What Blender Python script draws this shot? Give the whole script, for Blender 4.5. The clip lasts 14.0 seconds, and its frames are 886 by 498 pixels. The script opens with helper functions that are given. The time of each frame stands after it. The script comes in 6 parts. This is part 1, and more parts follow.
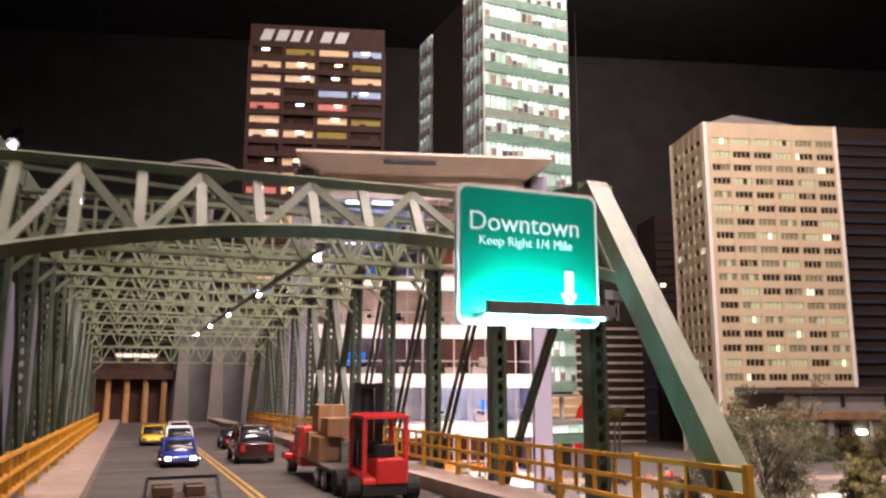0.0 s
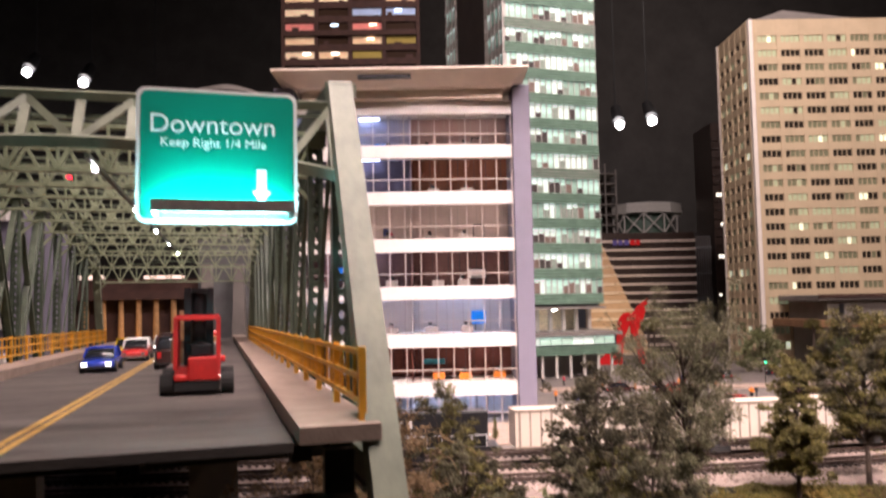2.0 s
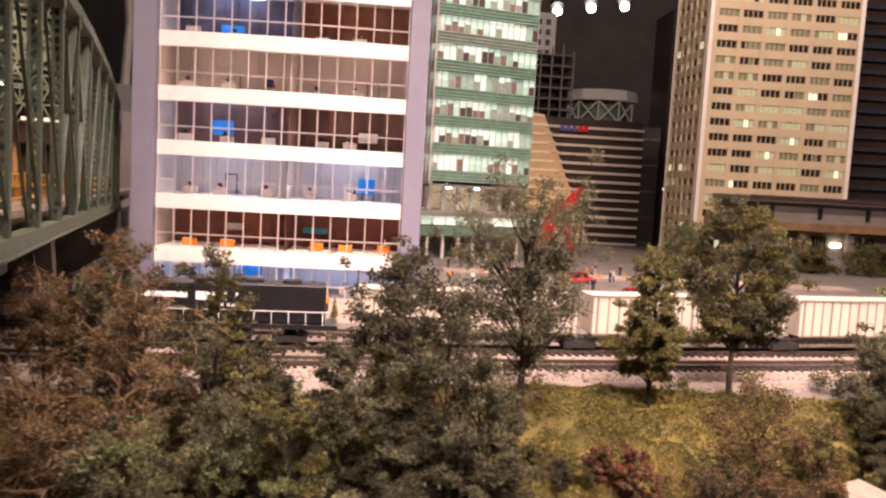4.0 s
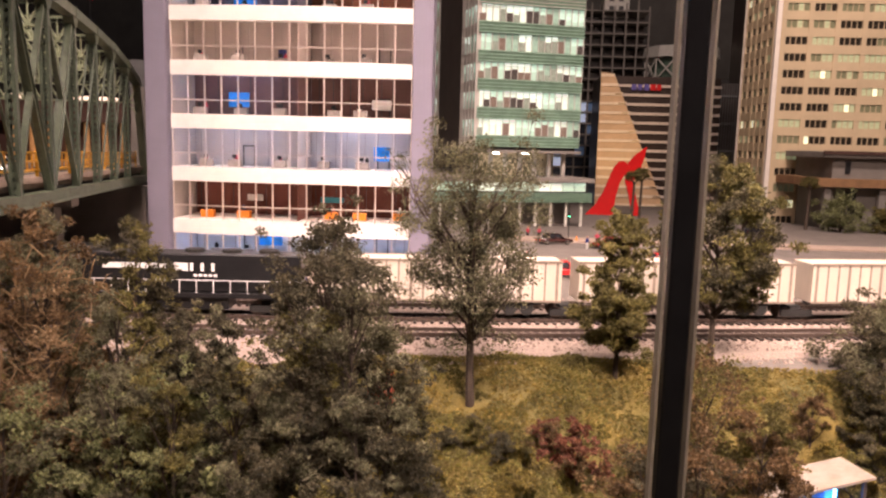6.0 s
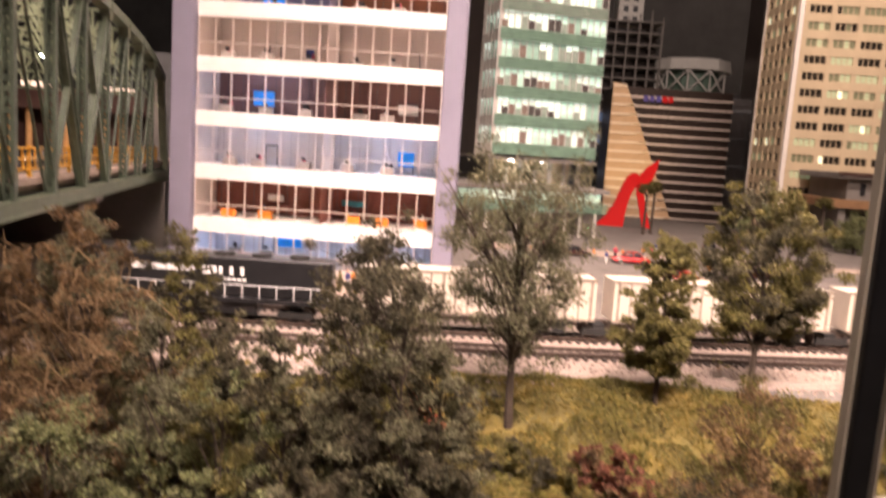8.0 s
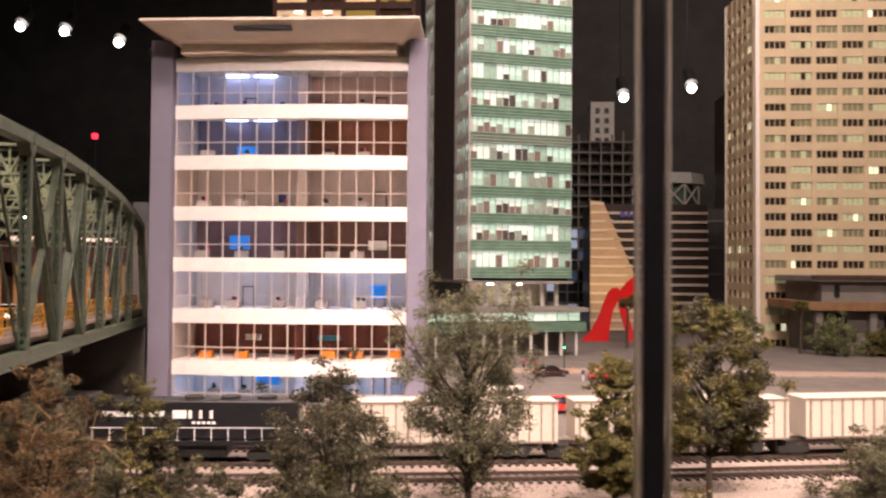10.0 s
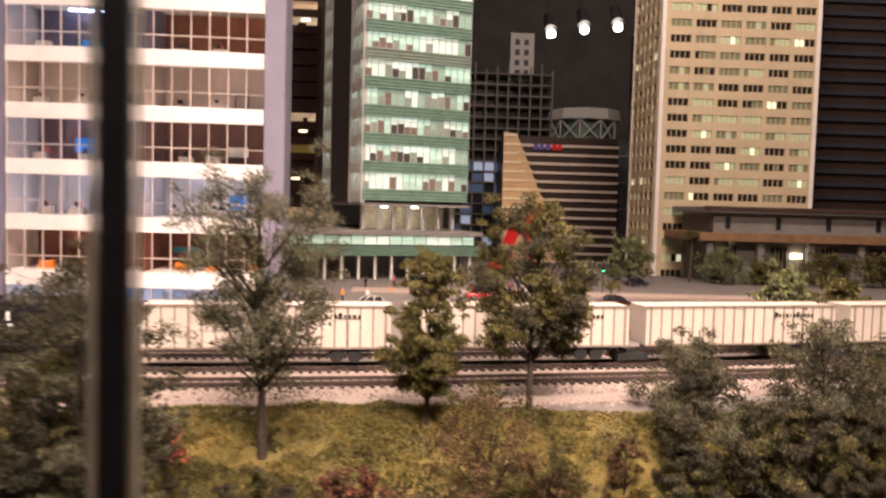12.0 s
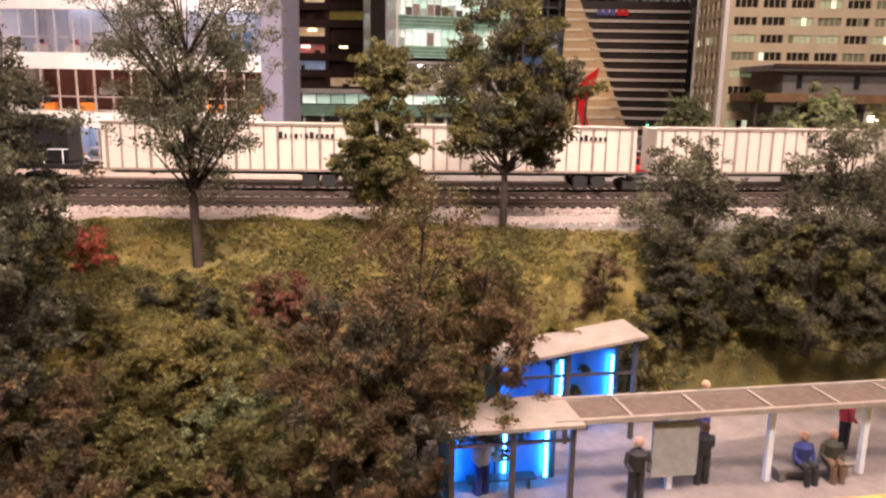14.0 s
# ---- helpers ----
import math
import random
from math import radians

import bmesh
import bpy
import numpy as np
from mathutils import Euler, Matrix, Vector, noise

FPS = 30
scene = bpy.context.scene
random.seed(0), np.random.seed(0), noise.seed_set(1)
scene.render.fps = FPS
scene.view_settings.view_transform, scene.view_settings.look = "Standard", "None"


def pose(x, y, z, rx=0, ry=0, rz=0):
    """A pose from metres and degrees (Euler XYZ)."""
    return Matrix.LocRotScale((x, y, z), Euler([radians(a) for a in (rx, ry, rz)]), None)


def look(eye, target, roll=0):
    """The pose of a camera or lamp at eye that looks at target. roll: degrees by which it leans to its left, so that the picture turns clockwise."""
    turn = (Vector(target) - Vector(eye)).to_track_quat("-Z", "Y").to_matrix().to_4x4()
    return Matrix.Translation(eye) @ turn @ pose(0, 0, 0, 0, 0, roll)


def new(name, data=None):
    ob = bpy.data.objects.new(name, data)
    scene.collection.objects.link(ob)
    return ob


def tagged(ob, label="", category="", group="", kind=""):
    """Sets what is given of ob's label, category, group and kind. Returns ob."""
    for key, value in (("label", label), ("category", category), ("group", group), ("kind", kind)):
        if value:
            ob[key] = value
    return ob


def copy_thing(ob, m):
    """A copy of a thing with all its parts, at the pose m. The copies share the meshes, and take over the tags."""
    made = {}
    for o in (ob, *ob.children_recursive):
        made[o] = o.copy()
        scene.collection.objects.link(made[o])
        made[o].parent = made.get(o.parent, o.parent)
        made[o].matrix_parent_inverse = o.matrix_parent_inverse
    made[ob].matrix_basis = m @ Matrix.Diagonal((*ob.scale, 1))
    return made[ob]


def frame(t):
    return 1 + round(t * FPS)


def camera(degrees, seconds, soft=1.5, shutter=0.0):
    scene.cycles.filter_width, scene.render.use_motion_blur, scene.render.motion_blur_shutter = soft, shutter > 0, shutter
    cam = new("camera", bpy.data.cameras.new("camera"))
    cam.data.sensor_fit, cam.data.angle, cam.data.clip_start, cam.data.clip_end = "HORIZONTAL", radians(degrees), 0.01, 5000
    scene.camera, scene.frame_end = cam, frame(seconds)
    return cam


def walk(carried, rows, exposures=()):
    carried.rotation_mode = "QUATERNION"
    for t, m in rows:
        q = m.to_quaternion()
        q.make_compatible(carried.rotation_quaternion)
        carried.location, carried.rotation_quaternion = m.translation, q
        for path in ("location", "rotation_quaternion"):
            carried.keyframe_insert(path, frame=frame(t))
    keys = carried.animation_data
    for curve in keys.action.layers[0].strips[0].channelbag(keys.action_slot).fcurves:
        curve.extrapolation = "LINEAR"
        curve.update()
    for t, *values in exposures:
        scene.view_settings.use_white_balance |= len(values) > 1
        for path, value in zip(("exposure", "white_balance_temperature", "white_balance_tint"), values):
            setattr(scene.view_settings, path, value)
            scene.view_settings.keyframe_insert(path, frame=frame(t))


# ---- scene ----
cam = camera(59.8, 14.0, soft=2.3, shutter=0.5)
PATH = [
    (0, (0.298, -0.055, 0.166), (0.512, 1.904, 0.506), 0.1),
    (0.5, (0.328, -0.04, 0.168), (0.458, 1.938, 0.431), -0.4),
    (1, (0.369, -0.049, 0.173), (0.409, 1.935, 0.419), -0.8),
    (1.5, (0.398, -0.063, 0.17), (0.423, 1.923, 0.401), -1.1),
    (2, (0.418, -0.068, 0.157), (0.44, 1.928, 0.291), -1.1),
    (2.5, (0.436, -0.054, 0.151), (0.477, 1.946, 0.134), -0.2),
    (3, (0.471, -0.003, 0.151), (0.572, 1.98, 0.001), 4.5),
    (3.5, (0.491, 0.016, 0.147), (0.648, 1.998, -0.027), 3.4),
    (6, (0.608, 0.034, 0.15), (0.509, 2.013, -0.124), 1.5),
    (6.5, (0.584, 0.055, 0.146), (0.537, 2.028, -0.174), 2.8),
    (7, (0.580, 0.057, 0.147), (0.515, 2.025, -0.205), 3.4),
    (7.5, (0.580, 0.05, 0.152), (0.534, 2.021, -0.184), 4.1),
    (8, (0.578, 0.045, 0.156), (0.484, 2.025, -0.114), 3.9),
    (8.5, (0.575, 0.038, 0.168), (0.349, 2.024, 0.138), 2.0),
    (11, (0.637, 0.012, 0.16), (0.618, 2.011, 0.213), -0.4),
    (11.5, (0.65, 0.015, 0.151), (0.641, 2.014, 0.092), 0.2),
    (12, (0.687, 0.056, 0.136), (0.778, 2.051, 0.024), 1.6),
    (12.5, (0.71, 0.09, 0.125), (0.794, 2.081, -0.05), 1.7),
    (13, (0.728, 0.095, 0.114), (0.737, 2.077, -0.155), 2.2),
    (13.5, (0.757, 0.087, 0.083), (0.694, 2.048, -0.304), -0.2),
    (14, (0.757, 0.102, 0.081), (0.668, 2.059, -0.322), 1.0),
]
walk(cam, [(t, look(eye, target, roll)) for t, eye, target, roll in PATH],
     [(0, 0.09, 6150, 15), (1.5, -0.08, 6100, 15), (2.5, -0.15, 6150, 17), (3.0, -0.20, 6500, 17), (3.5, -0.0, 6650, 18), (6.0, 0.0, 6800, 17), (7.5, 0.19, 6850, 16), (8.5, 0.24, 6650, 14),
      (11.0, -0.33, 6600, 13), (12.0, -0.12, 6650, 12), (13.0, -0.08, 6450, 11), (14.0, -0.10, 6250, 11)])
# ---- light ----
world = bpy.data.worlds.new("dark_hall")
world.use_nodes = True
world.node_tree.nodes["Background"].inputs[0].default_value = (0.9, 0.75, 0.62, 1)
world.node_tree.nodes["Background"].inputs[1].default_value = 0.012
scene.world = world
scene.view_settings.exposure = 0.0


def lamp(name, kind, m, power, color, size=0.1, size_y=None, spread=180, blend=0.4, cone=60):
    data = bpy.data.lights.new(name, kind)
    data.energy, data.color = power, color
    if kind == "AREA":
        data.size, data.spread = size, radians(spread)
        if size_y:
            data.shape, data.size_y = "RECTANGLE", size_y
    elif kind == "SPOT":
        data.shadow_soft_size, data.spot_size, data.spot_blend = size, radians(cone), blend
    else:
        data.shadow_soft_size = size
    ob = new(name, data)
    ob.matrix_world = m
    return ob


WARM = (1.0, 0.785, 0.70)
# The track lights over the visitors' aisle, which light the front of the layout.
lamp("aisle_light", "AREA", look((0.42, 0.26, 1.25), (0.46, 0.70, 0.0)), 11, WARM, 0.5, 0.10)
lamp("aisle_light", "AREA", look((1.02, 0.27, 1.2), (0.92, 0.70, 0.0)), 14, WARM, 0.5, 0.10)
# Added narrow spots, unseen behind the visitors, that brighten the railway beyond the bank.
lamp("track_spot", "AREA", look((0.52, -0.28, 1.12), (0.52, 0.78, 0.02)), 3.3, WARM, 0.25, 0.08, 52)
lamp("track_spot", "AREA", look((0.98, -0.28, 1.12), (0.90, 0.78, 0.02)), 3.9, WARM, 0.25, 0.08, 52)
# A light bar over the town, which lights the far facades.
lamp("town_light", "AREA", look((1.1, 0.9, 1.9), (1.35, 2.6, 0.3)), 50, (1.0, 0.81, 0.73), 0.8, 0.12)
# An unseen fill added far behind, to lift the black of the hall wall.
lamp("hall_light", "AREA", look((3.0, 6.5, 4.7), (3.0, 9.0, 1.0)), 130, (1.0, 0.8, 0.65), 2.0, 0.5)


# ---- materials ----
def mat(name, color, rough=0.6, metal=0.0, vary=0.25, scale=150.0, bump=0.0, bump_scale=900.0, other=None, emit=0.0, coat=0.0, per_object=0.0, per_island=0.0, stretch=None):
    m = bpy.data.materials.new(name)
    m.use_nodes = True
    nt = m.node_tree
    b = nt.nodes["Principled BSDF"]
    b.inputs["Roughness"].default_value, b.inputs["Metallic"].default_value = rough, metal
    b.inputs["Coat Weight"].default_value = coat
    tc = nt.nodes.new("ShaderNodeTexCoord")
    src = tc.outputs["Object"]
    if stretch:
        mp = nt.nodes.new("ShaderNodeMapping")
        mp.inputs["Scale"].default_value = stretch
        nt.links.new(src, mp.inputs["Vector"])
        src = mp.outputs["Vector"]
    n1 = nt.nodes.new("ShaderNodeTexNoise")
    n1.inputs["Scale"].default_value, n1.inputs["Detail"].default_value, n1.inputs["Roughness"].default_value = scale, 8, 0.65
    nt.links.new(src, n1.inputs["Vector"])
    ramp = nt.nodes.new("ShaderNodeValToRGB")
    dark = other or [c * (1 - vary) for c in color]
    lite = [min(1, c * (1 + vary)) for c in color] if not other else color
    ramp.color_ramp.elements[0].color, ramp.color_ramp.elements[1].color = (*dark, 1), (*lite, 1)
    ramp.color_ramp.elements[0].position, ramp.color_ramp.elements[1].position = 0.32, 0.68
    nt.links.new(n1.outputs["Fac"], ramp.inputs["Fac"])
    col = ramp.outputs["Color"]
    for amount, out in ((per_object, "object"), (per_island, "island")):
        if amount:
            if out == "object":
                o = nt.nodes.new("ShaderNodeObjectInfo").outputs["Random"]
            else:
                o = nt.nodes.new("ShaderNodeNewGeometry").outputs["Random Per Island"]
            mr = nt.nodes.new("ShaderNodeMapRange")
            mr.inputs["To Min"].default_value, mr.inputs["To Max"].default_value = 1 - amount, 1 + amount
            nt.links.new(o, mr.inputs["Value"])
            hs = nt.nodes.new("ShaderNodeHueSaturation")
            nt.links.new(mr.outputs["Result"], hs.inputs["Value"])
            nt.links.new(col, hs.inputs["Color"])
            col = hs.outputs["Color"]
    nt.links.new(col, b.inputs["Base Color"])
    if emit:
        nt.links.new(col, b.inputs["Emission Color"])
        b.inputs["Emission Strength"].default_value = emit
    if bump:
        n2 = nt.nodes.new("ShaderNodeTexNoise")
        n2.inputs["Scale"].default_value, n2.inputs["Detail"].default_value = bump_scale, 5
        nt.links.new(src, n2.inputs["Vector"])
        bp = nt.nodes.new("ShaderNodeBump")
        bp.inputs["Strength"].default_value, bp.inputs["Distance"].default_value = bump, 0.001
        nt.links.new(n2.outputs["Fac"], bp.inputs["Height"])
        nt.links.new(bp.outputs["Normal"], b.inputs["Normal"])
    return m


def glow(name, color, strength):
    m = bpy.data.materials.new(name)
    m.use_nodes = True
    b = m.node_tree.nodes["Principled BSDF"]
    b.inputs["Base Color"].default_value = (*color, 1)
    b.inputs["Emission Color"].default_value = (*color, 1)
    b.inputs["Emission Strength"].default_value = strength
    return m


def windows_mat(name, steps, rough=0.15, island=7.31, blind=0.0, grain=160):
    """Window panes whose rooms differ: dark, dim or lit, by the pane. steps: (share, colour, light) in order."""
    m = bpy.data.materials.new(name)
    m.use_nodes = True
    nt = m.node_tree
    b = nt.nodes["Principled BSDF"]
    b.inputs["Roughness"].default_value = rough
    info = nt.nodes.new("ShaderNodeObjectInfo")
    isl = nt.nodes.new("ShaderNodeNewGeometry")
    add = nt.nodes.new("ShaderNodeMath")
    add.operation = "MULTIPLY_ADD"
    add.inputs[1].default_value = 7.31
    nt.links.new(isl.outputs["Random Per Island"], add.inputs[0])
    add.inputs[1].default_value = island
    nt.links.new(info.outputs["Random"], add.inputs[2])
    fr = nt.nodes.new("ShaderNodeMath")
    fr.operation = "FRACT"
    nt.links.new(add.outputs[0], fr.inputs[0])
    ramps = []
    for k in (1, 2):
        r = nt.nodes.new("ShaderNodeValToRGB")
        r.color_ramp.interpolation = "CONSTANT"
        at = 0.0
        for i, st in enumerate(steps):
            el = r.color_ramp.elements[i] if i < 2 else r.color_ramp.elements.new(at)
            el.position = at
            el.color = (*st[1], 1) if k == 1 else (st[2],) * 3 + (1,)
            at = min(0.999, at + st[0])
        nt.links.new(fr.outputs[0], r.inputs["Fac"])
        ramps.append(r)
    n = nt.nodes.new("ShaderNodeTexNoise")
    n.inputs["Scale"].default_value = grain
    tc = nt.nodes.new("ShaderNodeTexCoord")
    nt.links.new(tc.outputs["Object"], n.inputs["Vector"])
    mul = nt.nodes.new("ShaderNodeMath")
    mul.operation = "MULTIPLY"
    nt.links.new(ramps[1].outputs["Color"], mul.inputs[0])
    mr = nt.nodes.new("ShaderNodeMapRange")
    mr.inputs["From Min"].default_value, mr.inputs["From Max"].default_value = 0.3, 0.7
    mr.inputs["To Min"].default_value, mr.inputs["To Max"].default_value = 0.35, 1.5
    nt.links.new(n.outputs["Fac"], mr.inputs["Value"])
    nt.links.new(mr.outputs["Result"], mul.inputs[1])
    light = mul.outputs[0]
    if blind:
        # furniture and half-drawn blinds shade the lower part of each pane to a height of its own
        sep = nt.nodes.new("ShaderNodeSeparateXYZ")
        nt.links.new(tc.outputs["Object"], sep.inputs[0])
        thr = nt.nodes.new("ShaderNodeMath")
        thr.operation = "MULTIPLY"
        thr.inputs[1].default_value = blind
        nt.links.new(fr.outputs[0], thr.inputs[0])
        gt_ = nt.nodes.new("ShaderNodeMath")
        gt_.operation = "GREATER_THAN"
        nt.links.new(sep.outputs["Z"], gt_.inputs[0])
        nt.links.new(thr.outputs[0], gt_.inputs[1])
        low = nt.nodes.new("ShaderNodeMapRange")
        low.inputs["To Min"].default_value = 0.18
        nt.links.new(gt_.outputs[0], low.inputs["Value"])
        m2 = nt.nodes.new("ShaderNodeMath")
        m2.operation = "MULTIPLY"
        nt.links.new(light, m2.inputs[0])
        nt.links.new(low.outputs["Result"], m2.inputs[1])
        light = m2.outputs[0]
    nt.links.new(ramps[0].outputs["Color"], b.inputs["Base Color"])
    nt.links.new(ramps[0].outputs["Color"], b.inputs["Emission Color"])
    nt.links.new(light, b.inputs["Emission Strength"])
    return m


M = {}
# One green paint with light in the colour: posts backlit, struts and portal lit.
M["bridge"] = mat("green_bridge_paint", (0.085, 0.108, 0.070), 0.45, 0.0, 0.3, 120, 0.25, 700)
M["bridge_backlit"] = mat("backlit_green_paint", (0.065, 0.086, 0.058), 0.5, 0.0, 0.35, 90, 0.25, 700)
M["bridge_lit"] = mat("lit_green_bridge_paint", (0.20, 0.232, 0.142), 0.45, 0.0, 0.25, 120, 0.2, 700)
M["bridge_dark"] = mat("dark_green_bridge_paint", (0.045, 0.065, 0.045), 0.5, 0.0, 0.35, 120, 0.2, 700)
M["bridge_front_lit"] = mat("front_lit_pale_green_paint", (0.18, 0.20, 0.135), 0.45, 0.0, 0.3, 70, 0.04, 500, stretch=(1, 1, 0.3))
M["timber"] = mat("dark_stained_timber", (0.035, 0.022, 0.014), 0.7, 0, 0.35, 40, 0.2, 500)
M["girder"] = mat("near_black_steel", (0.02, 0.018, 0.015), 0.6, 0.0, 0.4, 60)
M["asphalt"] = mat("worn_asphalt", (0.125, 0.108, 0.094), 0.8, 0, 0.5, 48, 0.4, 1500, other=(0.042, 0.036, 0.032), stretch=(0.22, 1, 1))
M["walk"] = mat("pinkish_concrete", (0.33, 0.25, 0.2), 0.8, 0, 0.2, 90, 0.3, 1200)
M["yellow"] = mat("yellow_paint", (0.72, 0.36, 0.03), 0.45, 0, 0.15, 200, 0.1)
M["line"] = mat("worn_yellow_line", (0.55, 0.33, 0.07), 0.7, 0, 0.3, 300)
M["sign"] = mat("green_sign_face", (0.0, 0.25, 0.16), 0.35, 0, 0.05, 50)
M["white"] = mat("white_paint", (0.8, 0.8, 0.78), 0.5, 0, 0.05, 100)
M["housing"] = mat("brushed_aluminium", (0.35, 0.31, 0.28), 0.4, 0.6, 0.15, 300)
M["led"] = glow("led", (0.45, 0.95, 1.0), 2.0)
M["grass"] = mat("straw_grass", (0.215, 0.155, 0.036), 0.9, 0, 0.35, 30, 1.0, 900, other=(0.060, 0.060, 0.018))
M["ballast"] = mat("pale_pink_ballast", (0.37, 0.295, 0.25), 0.9, 0, 0.3, 500, 1.0, 500, other=(0.24, 0.185, 0.155), per_island=0.4)
M["ballast_dirty"] = mat("oil_stained_ballast", (0.15, 0.115, 0.095), 0.9, 0, 0.3, 400, 1.0, 500, other=(0.075, 0.056, 0.046))
M["town"] = mat("town_asphalt", (0.14, 0.12, 0.105), 0.85, 0, 0.25, 30, 0.3, 900)
M["rail"] = mat("worn_rail", (0.12, 0.09, 0.075), 0.45, 0.6, 0.25, 200)
M["tie"] = mat("creosoted_tie", (0.045, 0.033, 0.027), 0.85, 0, 0.4, 300, per_object=0.2)
M["lavender"] = mat("lavender_grey_panel", (0.185, 0.172, 0.225), 0.65, 0, 0.06, 25, 0.1, 300)
M["band"] = mat("white_spandrel", (0.74, 0.70, 0.66), 0.5, 0, 0.06, 60, 0.05, 300)
M["mullion"] = mat("pale_mullion", (0.55, 0.47, 0.42), 0.4, 0.2, 0.08, 200)
M["roofslab"] = mat("cream_roof_slab", (0.68, 0.58, 0.48), 0.6, 0, 0.08, 30)
M["dark"] = mat("near_black_paint", (0.012, 0.012, 0.014), 0.5, 0, 0.3, 80)
M["blackwall"] = mat("black_hall_wall", (0.04, 0.037, 0.037), 0.9, 0, 0.25, 3)
M["tan"] = mat("tan_concrete", (0.53, 0.415, 0.265), 0.8, 0, 0.1, 14, 0.15, 300)
M["tan_white"] = mat("pale_column", (0.75, 0.68, 0.6), 0.7, 0, 0.06, 40)
M["tanwin"] = windows_mat("office_panes", [(0.44, (0.03, 0.024, 0.018), 0.01), (0.26, (0.20, 0.20, 0.12), 0.10), (0.25, (0.42, 0.46, 0.28), 0.30), (0.05, (0.95, 1.0, 0.72), 0.60)], island=0.26)
M["greenframe"] = mat("green_spandrel", (0.16, 0.27, 0.195), 0.3, 0, 0.25, 60)
M["greenrail"] = mat("pale_green_rail", (0.36, 0.52, 0.42), 0.35, 0, 0.15, 60)
M["greenwin"] = windows_mat("green_tower_panes", [(0.16, (0.30, 0.45, 0.36), 0.3), (0.42, (0.5, 0.74, 0.62), 0.42), (0.42, (0.80, 1.0, 0.90), 0.62)], blind=0.034)
M["concrete"] = mat("grey_concrete", (0.2, 0.18, 0.16), 0.85, 0, 0.15, 20, 0.2, 300)
M["paleframe"] = mat("pale_window_frame", (0.55, 0.53, 0.48), 0.6, 0, 0.08, 60)
M["brown"] = mat("brown_brick", (0.062, 0.028, 0.02), 0.8, 0, 0.3, 50)
M["brownwin"] = windows_mat("brown_tower_panes", [(0.22, (0.05, 0.03, 0.02), 0.0), (0.22, (0.9, 0.6, 0.35), 0.35), (0.16, (0.9, 0.3, 0.25), 0.12), (0.16, (0.9, 0.66, 0.42), 0.42), (0.12, (0.45, 0.55, 0.75), 0.25), (0.12, (0.4, 0.30, 0.08), 0.15)], grain=38)
M["stripe"] = mat("pale_stripe", (0.58, 0.48, 0.40), 0.6, 0, 0.1, 40)
M["stripe_dark"] = mat("dark_glass_band", (0.04, 0.026, 0.02), 0.3, 0, 0.2, 40)
M["sail"] = mat("tan_louvre_panel", (0.60, 0.40, 0.23), 0.7, 0, 0.10, 30)
M["sail_pale"] = mat("cream_louvre", (0.82, 0.66, 0.46), 0.6, 0, 0.05, 30)
M["slate"] = mat("slate_frame", (0.11, 0.11, 0.11), 0.7, 0, 0.2, 40)
M["red"] = mat("red_enamel", (0.62, 0.012, 0.012), 0.3, 0, 0.06, 60, coat=0.4)
M["bark"] = mat("bark", (0.06, 0.042, 0.03), 0.9, 0, 0.35, 300, 0.6)
M["trailer"] = mat("white_trailer_side", (0.53, 0.465, 0.385), 0.45, 0, 0.12, 45, stretch=(1, 1, 0.25))
# Darker than the side, so the ribs' shade is in the colour.
M["trailer_rib"] = mat("shaded_rib", (0.24, 0.19, 0.15), 0.5, 0, 0.2, 120)
M["black"] = mat("black_enamel", (0.012, 0.012, 0.013), 0.35, 0, 0.3, 120)
M["rubber"] = mat("rubber", (0.015, 0.014, 0.013), 0.85, 0, 0.2, 300)
M["seat_brown"] = mat("brown_leather", (0.13, 0.075, 0.045), 0.6, 0, 0.15, 200)
M["carton"] = mat("cardboard", (0.36, 0.19, 0.09), 0.85, 0, 0.15, 120, per_object=0.15)
M["grey"] = mat("grey_plastic", (0.3, 0.29, 0.27), 0.6, 0, 0.15, 200)


# ---- building blocks ----
def box(bm, x0, x1, y0, y1, z0, z1):
    v = [bm.verts.new(p) for p in ((x0, y0, z0), (x1, y0, z0), (x1, y1, z0), (x0, y1, z0), (x0, y0, z1), (x1, y0, z1), (x1, y1, z1), (x0, y1, z1))]
    for f in ((3, 2, 1, 0), (4, 5, 6, 7), (0, 1, 5, 4), (1, 2, 6, 5), (2, 3, 7, 6), (3, 0, 4, 7)):
        bm.faces.new([v[i] for i in f])


def beam(bm, p, q, w, h, up=(0, 0, 1)):
    """A bar from p to q, w wide across and h deep along up."""
    p, q = Vector(p), Vector(q)
    d = (q - p).normalized()
    u = Vector(up)
    if abs(d.dot(u)) > 0.98:
        u = Vector((0, 1, 0))
    s = d.cross(u).normalized()
    u = s.cross(d).normalized()
    v = []
    for c in (p, q):
        for a, b in ((-1, -1), (1, -1), (1, 1), (-1, 1)):
            v.append(bm.verts.new(c + s * (a * w / 2) + u * (b * h / 2)))
    for f in ((3, 2, 1, 0), (4, 5, 6, 7), (0, 1, 5, 4), (1, 2, 6, 5), (2, 3, 7, 6), (3, 0, 4, 7)):
        bm.faces.new([v[i] for i in f])


